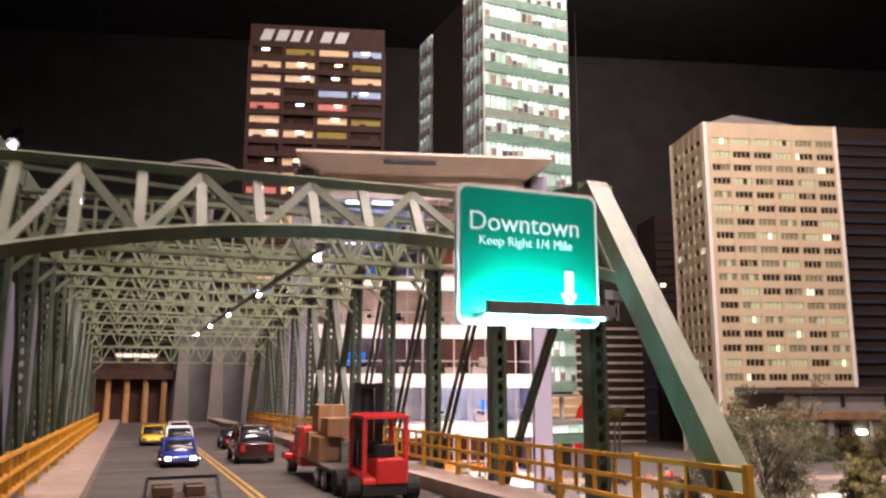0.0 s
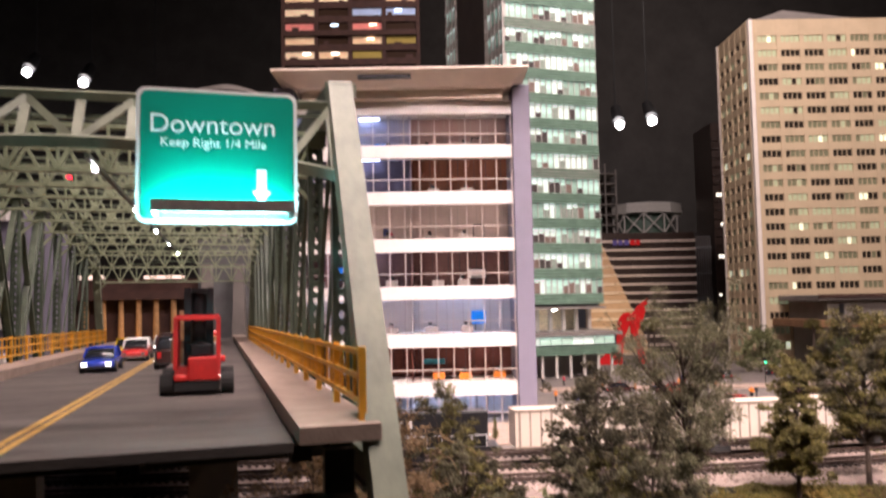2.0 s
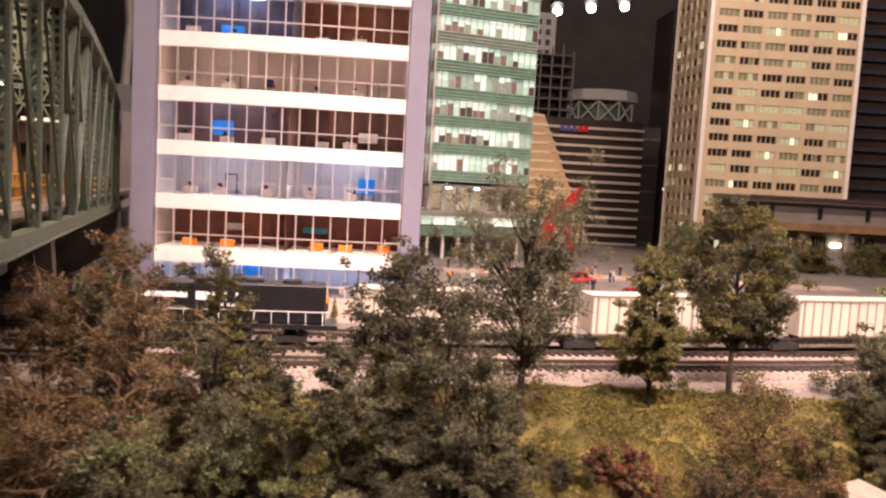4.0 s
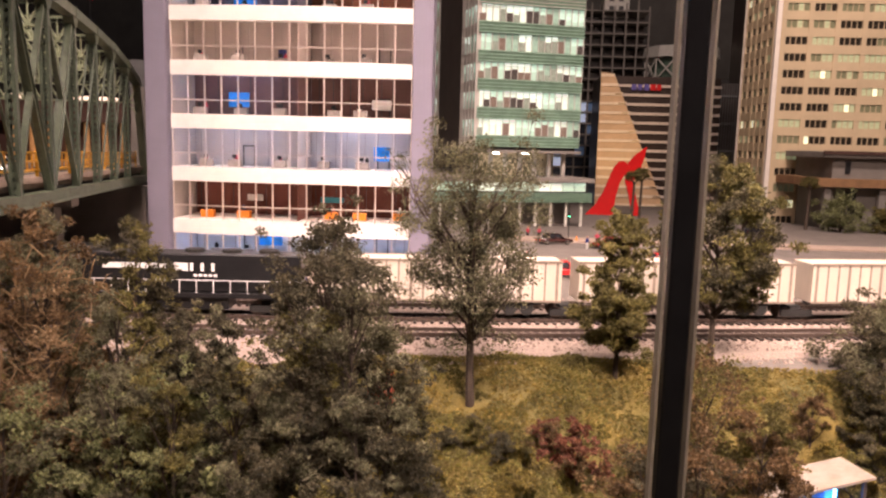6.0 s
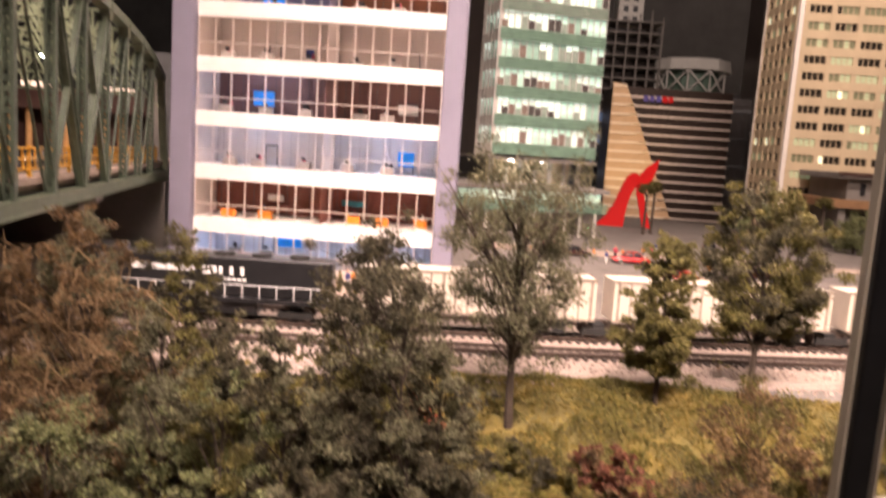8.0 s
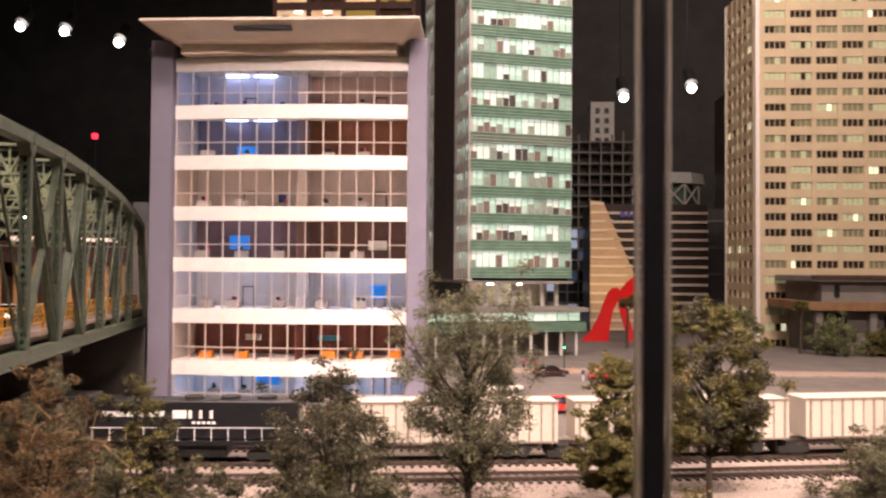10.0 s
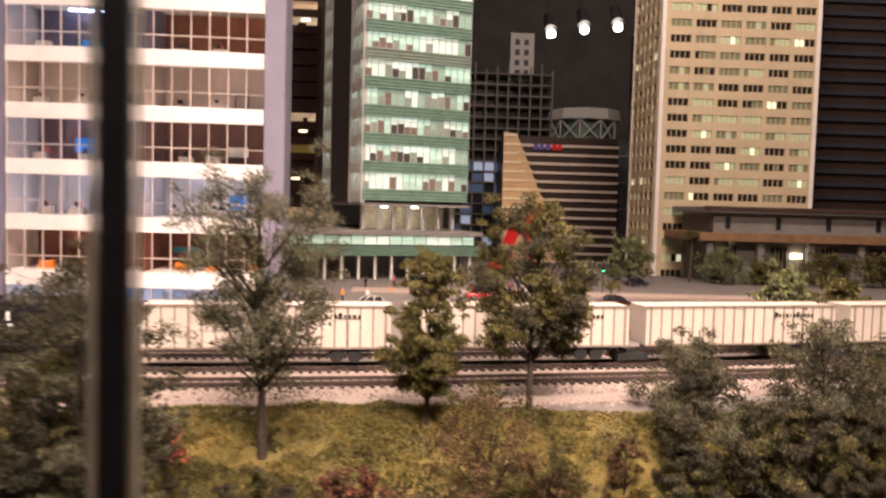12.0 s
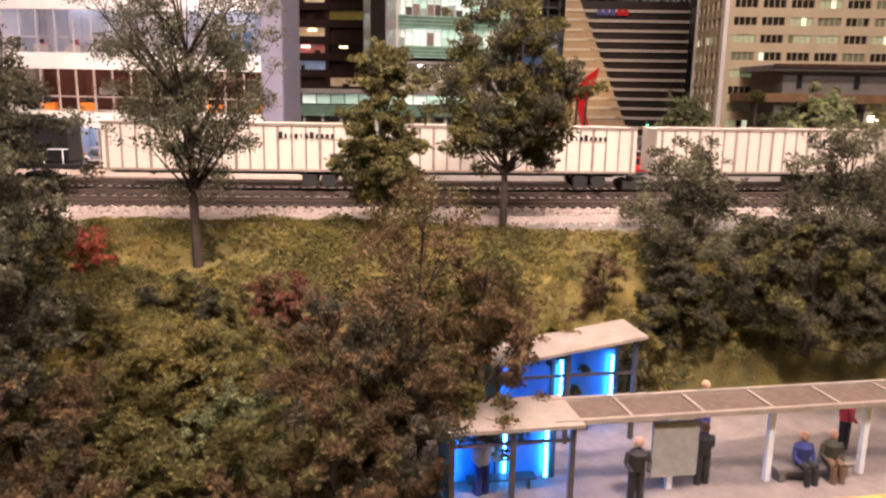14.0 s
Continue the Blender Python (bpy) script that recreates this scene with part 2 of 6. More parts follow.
def tube(bm, p, q, r0, r1=None, n=8, caps=True):
    p, q = Vector(p), Vector(q)
    r1 = r0 if r1 is None else r1
    d = (q - p).normalized()
    s = d.orthogonal().normalized()
    u = d.cross(s)
    rings = [[bm.verts.new(c + (s * math.cos(a) + u * math.sin(a)) * r) for a in (2 * math.pi * k / n for k in range(n))] for c, r in ((p, r0), (q, r1))]
    for k in range(n):
        bm.faces.new((rings[0][k], rings[0][(k + 1) % n], rings[1][(k + 1) % n], rings[1][k]))
    if caps:
        bm.faces.new(rings[0][::-1])
        bm.faces.new(rings[1])


def prism(bm, pts, axis, a, b):
    """A flat outline pts (pairs) pushed along axis from a to b."""
    def put(u, v, w):
        return {"x": (w, u, v), "y": (u, w, v), "z": (u, v, w)}[axis]
    lo = [bm.verts.new(put(u, v, a)) for u, v in pts]
    hi = [bm.verts.new(put(u, v, b)) for u, v in pts]
    n = len(pts)
    for k in range(n):
        bm.faces.new((lo[k], lo[(k + 1) % n], hi[(k + 1) % n], hi[k]))
    bm.faces.new(lo[::-1])
    bm.faces.new(hi)
    bmesh.ops.recalc_face_normals(bm, faces=bm.faces[:])


def mesh_of(name, bm, material, bevel=0.0):
    if bevel:
        bmesh.ops.bevel(bm, geom=bm.edges[:], offset=bevel, segments=1, affect="EDGES")
    me = bpy.data.meshes.new(name)
    bm.to_mesh(me)
    bm.free()
    for m in material if isinstance(material, (list, tuple)) else [material]:
        me.materials.append(m)
    return me


def part(name, bm, material, parent, label="", bevel=0.0):
    ob = new(name, mesh_of(name, bm, material, bevel))
    ob.parent = parent
    if label:
        ob["label"] = label
    return ob


def boxes(name, rows, material, parent, label="", bevel=0.0):
    bm = bmesh.new()
    for r in rows:
        box(bm, *r)
    return part(name, bm, material, parent, label, bevel)


def thing(name, m, label, category, group="", kind=""):
    ob = new(name)
    ob.matrix_world = m
    ob.empty_display_size = 0.02
    return tagged(ob, label, category, group, kind)


def solid(name, bm, material, label, category, group="", kind="", bevel=0.0, m=None):
    ob = new(name, mesh_of(name, bm, material, bevel))
    if m is not None:
        ob.matrix_world = m
    return tagged(ob, label, category, group, kind)


def step(a, b, x):
    t = min(1, max(0, (x - a) / (b - a)))
    return t * t * (3 - 2 * t)


def ground_z(x, y):
    """Height of the layout: track level 0, the bank towards the glass, the town falling gently away."""
    right = step(0.62, 0.79, x)
    bank = step(0.56 + 0.02 * right, 0.30 + 0.19 * right, y)
    z = -0.125 * bank + 0.028 * right * bank
    if y > 1.2:
        z -= 0.045 * (y - 1.2)
    return z


def hummock(x, y):
    """Tussocks and hollows of the bank, fading out at the track."""
    h = noise.noise((x * 14, y * 20, 0)) * 0.010 + abs(noise.noise((x * 34, y * 44, 3))) * 0.020 + abs(noise.noise((x * 80, y * 95, 6))) * 0.006 - 0.006
    return h * step(0.565, 0.52, y)


def on_platform(x, y):
    """Whether the place lies under the tram stop's platform."""
    dx, dy = x - 0.745, y - 0.403
    u, v = dx * math.cos(radians(13)) + dy * math.sin(radians(13)), dy * math.cos(radians(13)) - dx * math.sin(radians(13))
    return -0.036 < u < 0.456 and -0.10 < v < 0.081


# ---- the ground ----
bm = bmesh.new()
xs = [-6, -3, -1.2, -0.6] + [-0.4 + 0.02 * i for i in range(35)] + [0.3 + 0.006 * i for i in range(151)] + [1.22 + 0.02 * i for i in range(15)] + [1.8, 2.4, 3.5, 6, 9]
ys = [0.0 + 0.02 * i for i in range(10)] + [0.2 + 0.006 * i for i in range(61)] + [0.57, 0.60, 0.64] + [0.7, 0.8, 0.9, 1.0, 1.1, 1.2, 1.6, 2.0, 2.6, 3.2, 4.2, 5.5, 8.0, 10.5]
grid = []
for y in ys:
    row = []
    for x in xs:
        rough = 0.0
        if y < 0.57:
            rough = hummock(x, y)
        z = ground_z(x, y) + rough
        row.append(bm.verts.new((x, y, min(z, -0.104) if on_platform(x, y) else z)))
    grid.append(row)
for j in range(len(ys) - 1):
    for i in range(len(xs) - 1):
        f = bm.faces.new((grid[j][i], grid[j][i + 1], grid[j + 1][i + 1], grid[j + 1][i]))
        f.material_index = 0 if ys[j] < 0.57 else 1
        f.smooth = True
solid("ground", bm, [M["grass"], M["town"]], "olive straw-grass bank below grey town paving", "ground", kind="structure")

# The dark hall round the layout.
for name, b in (("wall_north", (-7, 10, 10.6, 10.8, -1.2, 5)), ("wall_west", (-7.2, -7, -3, 10.8, -1.2, 5)), ("wall_east", (10, 10.2, -3, 10.8, -1.2, 5)), ("wall_south", (-7, 10, -3.2, -3, -1.2, 5))):
    bm = bmesh.new()
    box(bm, *b)
    solid(name, bm, M["blackwall"], "black-painted wall of the dark hall", "wall", kind="structure")
bm = bmesh.new()
box(bm, -7, 10, -3, 10.6, 5, 5.1)
solid("ceiling", bm, M["blackwall"], "black-painted ceiling of the dark hall", "ceiling", kind="structure")
bm = bmesh.new()
box(bm, -7, 10, -3, 10.6, -1.25, -1.2)
solid("floor", bm, M["blackwall"], "dark floor of the visitors' hall", "floor", kind="structure")

# ---- the road bridge ----
BR = pose(0.3785, 0.206, 0, 0, 0, 15.4)
bridge = thing("truss_bridge", BR, "green riveted steel through-truss road bridge with arched portal", "bridge")
XL, XR = -0.195, 0.008
RISE = [(0.010, 0.2350), (0.10, 0.2430), (0.25, 0.2520), (0.39, 0.2545), (0.53, 0.2505), (0.68, 0.2395), (0.75, 0.2295), (0.83, 0.2140)]


def top_z(y):
    """Height of the arched top chord."""
    for (a, za), (b, zb) in zip(RISE, RISE[1:]):
        if y <= b:
            return za + (zb - za) * (y - a) / (b - a)
    return RISE[-1][1]


TOP = [(0.0116 + 0.0815 * k, top_z(0.0116 + 0.0815 * k)) for k in range(11)]
YB0, YB1 = -0.062, 0.885
FALL = 0.019


def chord_z(y):
    return 0.1095 - FALL * y


def laced_post(bm, x, y, z0, z1, half=0.0031, bar=0.0004):
    """Two side plates with turned edges, joined by crossed lacing bars on the faces between them."""
    for sx in (-1, 1):
        box(bm, x + sx * half - bar, x + sx * half + bar, y - half, y + half, z0, z1)
        for sy in (-1, 1):
            x0, x1 = sorted((x + sx * (half - bar), x + sx * (half - 0.0016)))
            box(bm, x0, x1, y + sy * half - 0.0004, y + sy * half + 0.0004, z0, z1)
    n = max(3, int((z1 - z0) / 0.0056))
    for k in range(n):
        a, b = z0 + (z1 - z0) * k / n, z0 + (z1 - z0) * (k + 1) / n
        for s in (-1, 1):
            beam(bm, (x - half, y + s * half, a), (x + half, y + s * half, b), 0.0011, 0.0005, (0, 1, 0))
            beam(bm, (x - half, y + s * half * 0.9, b), (x + half, y + s * half * 0.9, a), 0.0011, 0.0005, (0, 1, 0))


for X in (XR, XL):
    bm = bmesh.new()
    for (ya, za), (yb, zb) in zip(TOP, TOP[1:]):
        beam(bm, (X, ya, za), (X, yb, zb), 0.010, 0.008)
        beam(bm, (X, ya - 0.001, za), (X, ya + 0.001, za), 0.0110, 0.0092)
    part("top_chord", bm, M["bridge"], bridge, "arched top chord of riveted plates")
    bm = bmesh.new()
    for half, up0, up1 in ((0.0042, -0.0040, 0.0040), (0.0056, -0.0054, -0.0041)):
        prism(bm, [(YB0, chord_z(YB0) + up0), (YB1, chord_z(YB1) + up0), (YB1, chord_z(YB1) + up1), (YB0, chord_z(YB0) + up1)], "x", X - half, X + half)
    part("bottom_chord", bm, M["bridge"], bridge)
    for a, b in (((-0.0825, 0.1015), (0.0085, 0.2365)), ((YB1, chord_z(YB1)), (0.8266, 0.2150))):
        bm = bmesh.new()
        beam(bm, (X - (0.0022 if X > 0 else 0), a[0], a[1]), (X - (0.0008 if X > 0 else 0), b[0], b[1]), 0.0088, 0.0085, (0, -1, 0.3))
        beam(bm, (X, b[0], b[1] - 0.004), (X, b[0] + 0.0003, b[1] + 0.0006), 0.0102, 0.0100, (0, -1, 0.3))
        part("end_post", bm, M["bridge_front_lit"], bridge, "inclined end post of pale green plate")
    for k, (y, z) in enumerate(TOP):
        if k == len(TOP) - 1:
            continue
        bm = bmesh.new()
        laced_post(bm, X, y, chord_z(y) + 0.004, z - 0.004)
        part("laced_post", bm, M["bridge_backlit"], bridge)
        # slender twin diagonals, leaning towards the middle of the span
        y2 = TOP[k + 1][0] if y < 0.41 else TOP[k - 1][0]
        if k != 5:
            bm = bmesh.new()
            for dx in (-0.0026, 0.0026):
                beam(bm, (X + dx, y + dx, z - 0.006), (X + dx, y2 + dx, chord_z(y2) + 0.004), 0.0010, 0.0017, (1, 0, 0))
            part("eyebar_diagonal", bm, M["bridge_backlit"], bridge)
        if not k:
            continue
        bm = bmesh.new()
        prism(bm, [(y - 0.009, z - 0.004), (y + 0.009, z - 0.004), (y + 0.004, z - 0.012), (y - 0.004, z - 0.012)], "x", X - 0.0042, X + 0.0042)
        part("gusset", bm, M["bridge"], bridge)
    bm = bmesh.new()
    for a, b in ((4, 5), (6, 5), (5, 4), (5, 6)):
        beam(bm, (X, TOP[a][0], TOP[a][1] - 0.004), (X, TOP[b][0], chord_z(TOP[b][0]) + 0.004), 0.0036, 0.0042, (1, 0, 0))
    part("counter_brace", bm, M["bridge"], bridge)

for k, (y, z) in enumerate(TOP[1:]):
    bm = bmesh.new()
    zt, zb_ = z - 0.005, z - 0.025
    for zz in (zt, zb_):
        box(bm, XL, XR, y - 0.0025, y + 0.0025, zz - 0.0009, zz + 0.0009)
    n = 20
    for i in range(n):
        a, b = XL + (XR - XL) * i / n, XL + (XR - XL) * (i + 1) / n
        beam(bm, (a, y - 0.0018, zb_ if i % 2 else zt), (b, y - 0.0018, zt if i % 2 else zb_), 0.0017, 0.0024, (0, 1, 0))
        if i % 2:
            box(bm, a - 0.0006, a + 0.0006, y - 0.0026, y - 0.0012, zb_, zt)
    for X, s in ((XL, 1), (XR, -1)):
        beam(bm, (X, y, zb_ - 0.014), (X + s * 0.014, y, zb_), 0.0018, 0.0018, (0, 1, 0))
    part("sway_frame", bm, M["bridge_lit"], bridge, "laced overhead strut with knee braces")
    ya, za = TOP[k]
    bm = bmesh.new()
    for a, b in ((XL, XR), (XR, XL)):
        beam(bm, (a, ya, za - 0.008), (b, y, z - 0.006), 0.0014, 0.0012)
    part("top_lateral", bm, M["bridge"], bridge)

# Portal: straight upper chord and arched lower chord in the plane of the end posts.
def portal_y(z, x=0.0):
    return (z - 0.236) * 0.61 + 0.010 + 0.03 * (XR - x)


def arch_z(x):
    return 0.2115 - 1.35 * (x + 0.085) ** 2


bm = bmesh.new()
beam(bm, (XL, portal_y(0.2295, XL), 0.2295), (XR, portal_y(0.2295, XR), 0.2295), 0.0034, 0.0030, (0, -0.4, 1))
n = 24
for i in range(n):
    a, b = XL + (XR - XL) * i / n, XL + (XR - XL) * (i + 1) / n
    za, zb_ = arch_z(a), arch_z(b)
    beam(bm, (a, portal_y(za, a), za), (b, portal_y(zb_, b), zb_), 0.0036, 0.0038, (0, -0.4, 1))
part("portal_chord", bm, M["bridge_front_lit"], bridge, "pale green arched portal frame")
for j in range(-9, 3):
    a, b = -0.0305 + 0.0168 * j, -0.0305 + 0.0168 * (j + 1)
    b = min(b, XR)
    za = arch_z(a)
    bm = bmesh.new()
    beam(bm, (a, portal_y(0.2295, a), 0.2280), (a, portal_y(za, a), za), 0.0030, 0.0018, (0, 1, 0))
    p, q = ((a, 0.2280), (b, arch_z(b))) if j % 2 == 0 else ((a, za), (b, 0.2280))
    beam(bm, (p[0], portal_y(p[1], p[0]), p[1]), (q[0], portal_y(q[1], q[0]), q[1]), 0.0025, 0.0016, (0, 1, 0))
    part("portal_brace", bm, M["bridge_front_lit"], bridge)

# Deck
YF, YE = -0.060, 1.25
boxes("road_deck", [(-0.163, -0.016, YF, YE, 0.1168, 0.1195)], M["asphalt"], bridge, "worn grey asphalt roadway with dark cracks")
boxes("pavement", [(-0.016, 0.0050, YF - 0.016, YE, 0.1212, 0.1255), (-0.0155, 0.0015, YF + 0.012, YE, 0.1168, 0.1210)], M["walk"], bridge, "pinkish concrete pavement with kerb")
boxes("pavement", [(-0.1890, -0.163, YF - 0.0005, YE, 0.1168, 0.1255)], M["walk"], bridge)
boxes("yellow_line", [(-0.0955, -0.0937, YF, YE, 0.1195, 0.1198)], M["line"], bridge)
boxes("yellow_line", [(-0.0917, -0.0899, YF, YE, 0.1195, 0.1198)], M["line"], bridge)
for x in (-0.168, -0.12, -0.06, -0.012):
    boxes("floor_stringer", [(x - 0.003, x + 0.003, YF + 0.02, YE, 0.1105, 0.1166)], M["girder"], bridge, "near-black steel stringer under the deck")
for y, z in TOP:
    boxes("floor_beam", [(XL + 0.005, XR - 0.005, y - 0.003, y + 0.003, 0.1035, 0.1103)], M["girder"], bridge, "near-black steel floor beam under the deck")


def railing(x, sgn):
    z0 = 0.1255
    for k in range(20):
        y = -0.069 + k * 0.048
        boxes("railing_post", [(x - 0.001, x + 0.001, y - 0.001, y + 0.001, z0, z0 + 0.0195)], M["yellow"], bridge)
        if k < 19:
            bm = bmesh.new()
            for j in range(1, 4):
                yy = y + 0.012 * j
                box(bm, x - 0.0005, x + 0.0005, yy - 0.0006, yy + 0.0006, z0 + 0.005, z0 + 0.0175)
            for zz in (z0 + 0.005, z0 + 0.0115, z0 + 0.018):
                box(bm, x - 0.0008, x + 0.0008, y + 0.001, y + 0.047, zz - 0.0007, zz + 0.0007)
            part("railing_panel", bm, M["yellow"], bridge, "yellow steel railing panel")


railing(0.0012, 1)
railing(-0.1845, -1)
# the whole roadway falls gently towards the far bank, as the bottom chords do
for ob in bridge.children:
    if ob.name.split(".")[0] in ("road_deck", "pavement", "yellow_line", "floor_stringer", "floor_beam", "railing_post", "railing_panel"):
        for v in ob.data.vertices:
            v.co.z -= FALL * (v.co.y + 0.06)
# Lamps strung under the overhead struts
pts = [(-0.084, 0.04 + 0.06 * k, 0.2145 + 0.0004 * k) for k in range(12)]
bm = bmesh.new()
rings = []
for p in pts:
    rings.append([bm.verts.new((p[0] + dx, p[1], p[2] + dz)) for dx, dz in ((-0.0009, -0.0009), (0.0009, -0.0009), (0.0009, 0.0009), (-0.0009, 0.0009))])
for a, b in zip(rings, rings[1:]):
    for k in range(4):
        bm.faces.new((a[k], a[(k + 1) % 4], b[(k + 1) % 4], b[k]))
bm.faces.new(rings[0][::-1])
bm.faces.new(rings[-1])
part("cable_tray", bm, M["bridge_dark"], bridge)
for k in range(5):
    boxes("bridge_lamp", [(-0.0848, -0.0832, 0.059 + 0.15 * k, 0.061 + 0.15 * k, 0.2122 + 0.0010 * k, 0.2134 + 0.0010 * k)], glow("bridge_lamp_glow", (0.95, 1.0, 0.90), 240), bridge, "small glowing bridge lamp")

# Piers under the deck
for y in (0.27, 0.57, 0.86):
    pier = thing("bridge_pier", BR @ pose(-0.1, y, 0), "dark concrete bridge pier on the layout ground", "pier", "bridge piers")
    gz = ground_z(*(BR @ Vector((-0.1, y, 0)))[:2])
    for x in (-0.06, 0.06):
        bm = bmesh.new()
        prism(bm, [(x - 0.02, gz - 0.02), (x + 0.02, gz - 0.02), (x + 0.014, 0.080), (x - 0.014, 0.080)], "y", -0.012, 0.012)
        part("shaft", bm, M["concrete"], pier)
    boxes("cap", [(-0.09, 0.09, -0.014, 0.014, 0.0803, 0.0900)], M["concrete"], pier)
abut = thing("bridge_abutment", BR @ pose(0, -0.058, 0), "dark brown wooden bridge abutment below the deck end", "abutment")
boxes("wall", [(-0.195, 0.001, -0.004, 0.004, -0.14, 0.1045)], M["timber"], abut)
for x in (-0.190, -0.004):
    boxes("bearing", [(x - 0.0035, x + 0.0045, -0.001, 0.0036, 0.1047, 0.1166)], M["girder"], abut)
for k in range(6):
    boxes("batten", [(-0.19 + 0.036 * k, -0.187 + 0.036 * k, -0.0055, -0.0042, -0.12, 0.1035)], M["timber"], abut)

# Overhead road sign, hung on the portal
sign = thing("road_sign", BR @ pose(-0.0357, -0.0225, 0.2040, 0, 0, 0.6), "green overhead road sign with white lettering, lit from below", "road sign")


def rounded(w, h, r, n=5):
    out = []
    for cx, cy, a0 in ((w - r, h - r, 0), (r - w, h - r, 90), (r - w, r - h, 180), (w - r, r - h, 270)):
        out += [(cx + r * math.cos(radians(a0 + 90 * k / n)), cy + r * math.sin(radians(a0 + 90 * k / n))) for k in range(n + 1)]
    return out


bm = bmesh.new()
prism(bm, rounded(0.0246, 0.0214, 0.003), "y", 0.0, 0.0014)
part("border", bm, M["white"], sign, "white rounded border")
bm = bmesh.new()
prism(bm, rounded(0.0234, 0.0202, 0.0024), "y", -0.0004, 0.0006)
part("face", bm, M["sign"], sign)


def lettering(body, size, x, z, y, parent, material, align="CENTER", turn=(90, 0, 0)):
    cu = bpy.data.curves.new("lettering", "FONT")
    cu.body, cu.size, cu.align_x, cu.extrude = body, size, align, 0.00012
    tmp = new("tmp_lettering", cu)
    bpy.context.view_layer.update()
    me = bpy.data.meshes.new_from_object(tmp.evaluated_get(bpy.context.evaluated_depsgraph_get()))
    bpy.data.objects.remove(tmp)
    me.materials.clear()
    me.materials.append(material)
    ob = new("lettering", me)
    ob.parent = parent
    ob.matrix_local = pose(x, y, z, *turn)
    return ob


lettering("Downtown", 0.0084, -0.0016, 0.0072, -0.00048, sign, M["white"])
lettering("Keep Right 1/4 Mile", 0.00405, -0.0014, 0.0028, -0.00048, sign, M["white"])
bm = bmesh.new()
prism(bm, [(0.0117, -0.0040), (0.0147, -0.0040), (0.0147, -0.0110), (0.0161, -0.0110), (0.0132, -0.0155), (0.0103, -0.0110), (0.0117, -0.0110)], "y", -0.0009, -0.00045)
part("arrow", bm, M["white"], sign)
bm = bmesh.new()
box(bm, -0.0195, 0.0225, -0.0115, -0.0085, -0.0188, -0.0152)
for x in (-0.0185, 0.0215):
    box(bm, x - 0.0007, x + 0.0007, -0.0085, 0.0, -0.0195, -0.0180)
part("light_housing", bm, M["housing"], sign, "brushed aluminium light housing")
bm = bmesh.new()
for k in range(7):
    x = -0.0165 + k * 0.006
    box(bm, x - 0.001, x + 0.001, -0.0084, -0.0070, -0.0186, -0.0176)
part("led", bm, M["led"], sign, "glowing cyan-white diode")
bm = bmesh.new()
for x in (-0.015, 0.012):
    box(bm, x - 0.001, x + 0.001, 0.0014, 0.027, 0.0195, 0.0212)
    box(bm, x - 0.001, x + 0.001, 0.0014, 0.017, 0.0030, 0.0046)
part("bracket", bm, M["housing"], sign)
lamp("sign_light", "AREA", BR @ look((-0.0356, -0.0312, 0.1843), (-0.0356, -0.0232, 0.1935)), 0.085, (0.35, 0.95, 1.0), 0.040, 0.0015, 150)

# ---- the tracks ----
def track_y(x, off=0.0):
    d = x - 0.416
    return 0.597 + 0.085 * d + 0.10 * d * d * (1 if d < 1 else 0.6) + off


def strip(bm, off, half, z0, z1, xa=-0.6, xb=1.9, dx=0.05, slope=0.0):
    prev = None
    x = xa
    while x < xb + 1e-6:
        y = track_y(max(x, 0.0), off)
        row = [bm.verts.new(p) for p in ((x, y - half - slope, z0), (x, y - half, z1), (x, y + half, z1), (x, y + half + slope, z0))]
        if prev:
            for i in range(3):
                bm.faces.new((prev[i], row[i], row[i + 1], prev[i + 1]))
        else:
            bm.faces.new(row)
        prev = row
        x += dx
    bm.faces.new(prev[::-1])


bm = bmesh.new()
strip(bm, 0.043, 0.092, -0.004, 0.0025, slope=0.012)
bmesh.ops.recalc_face_normals(bm, faces=bm.faces[:])
solid("ballast_bed", bm, M["ballast"], "pale pinkish crushed-stone ballast bed under three tracks", "ballast", kind="structure")
# loose stones
rng = random.Random(5)
verts, faces = [], []
for i in range(9000):
    x = rng.uniform(-0.1, 1.5)
    off = rng.uniform(-0.062, 0.15)
    if i % 2:
        off = rng.uniform(-0.068, -0.012)
    y, z = track_y(x, off), 0.0027 if off > -0.046 else -0.0005
    s = rng.uniform(0.0008, 0.0019)
    c = len(verts)
    a = rng.uniform(0, 6.28)
    for k in range(3):
        verts.append((x + s * math.cos(a + 2.1 * k), y + s * math.sin(a + 2.1 * k), z - 0.0004))
    verts.append((x + rng.uniform(-0.5, 0.5) * s, y + rng.uniform(-0.5, 0.5) * s, z + s * rng.uniform(0.6, 1.1)))
    faces += [(c, c + 1, c + 3), (c + 1, c + 2, c + 3), (c + 2, c, c + 3)]
me = bpy.data.meshes.new("ballast_stones")
me.from_pydata(verts, [], faces)
me.materials.append(M["ballast"])
tagged(new("ballast_stones", me), "loose pale pink ballast stones beside the rails", "stones", kind="stuff")
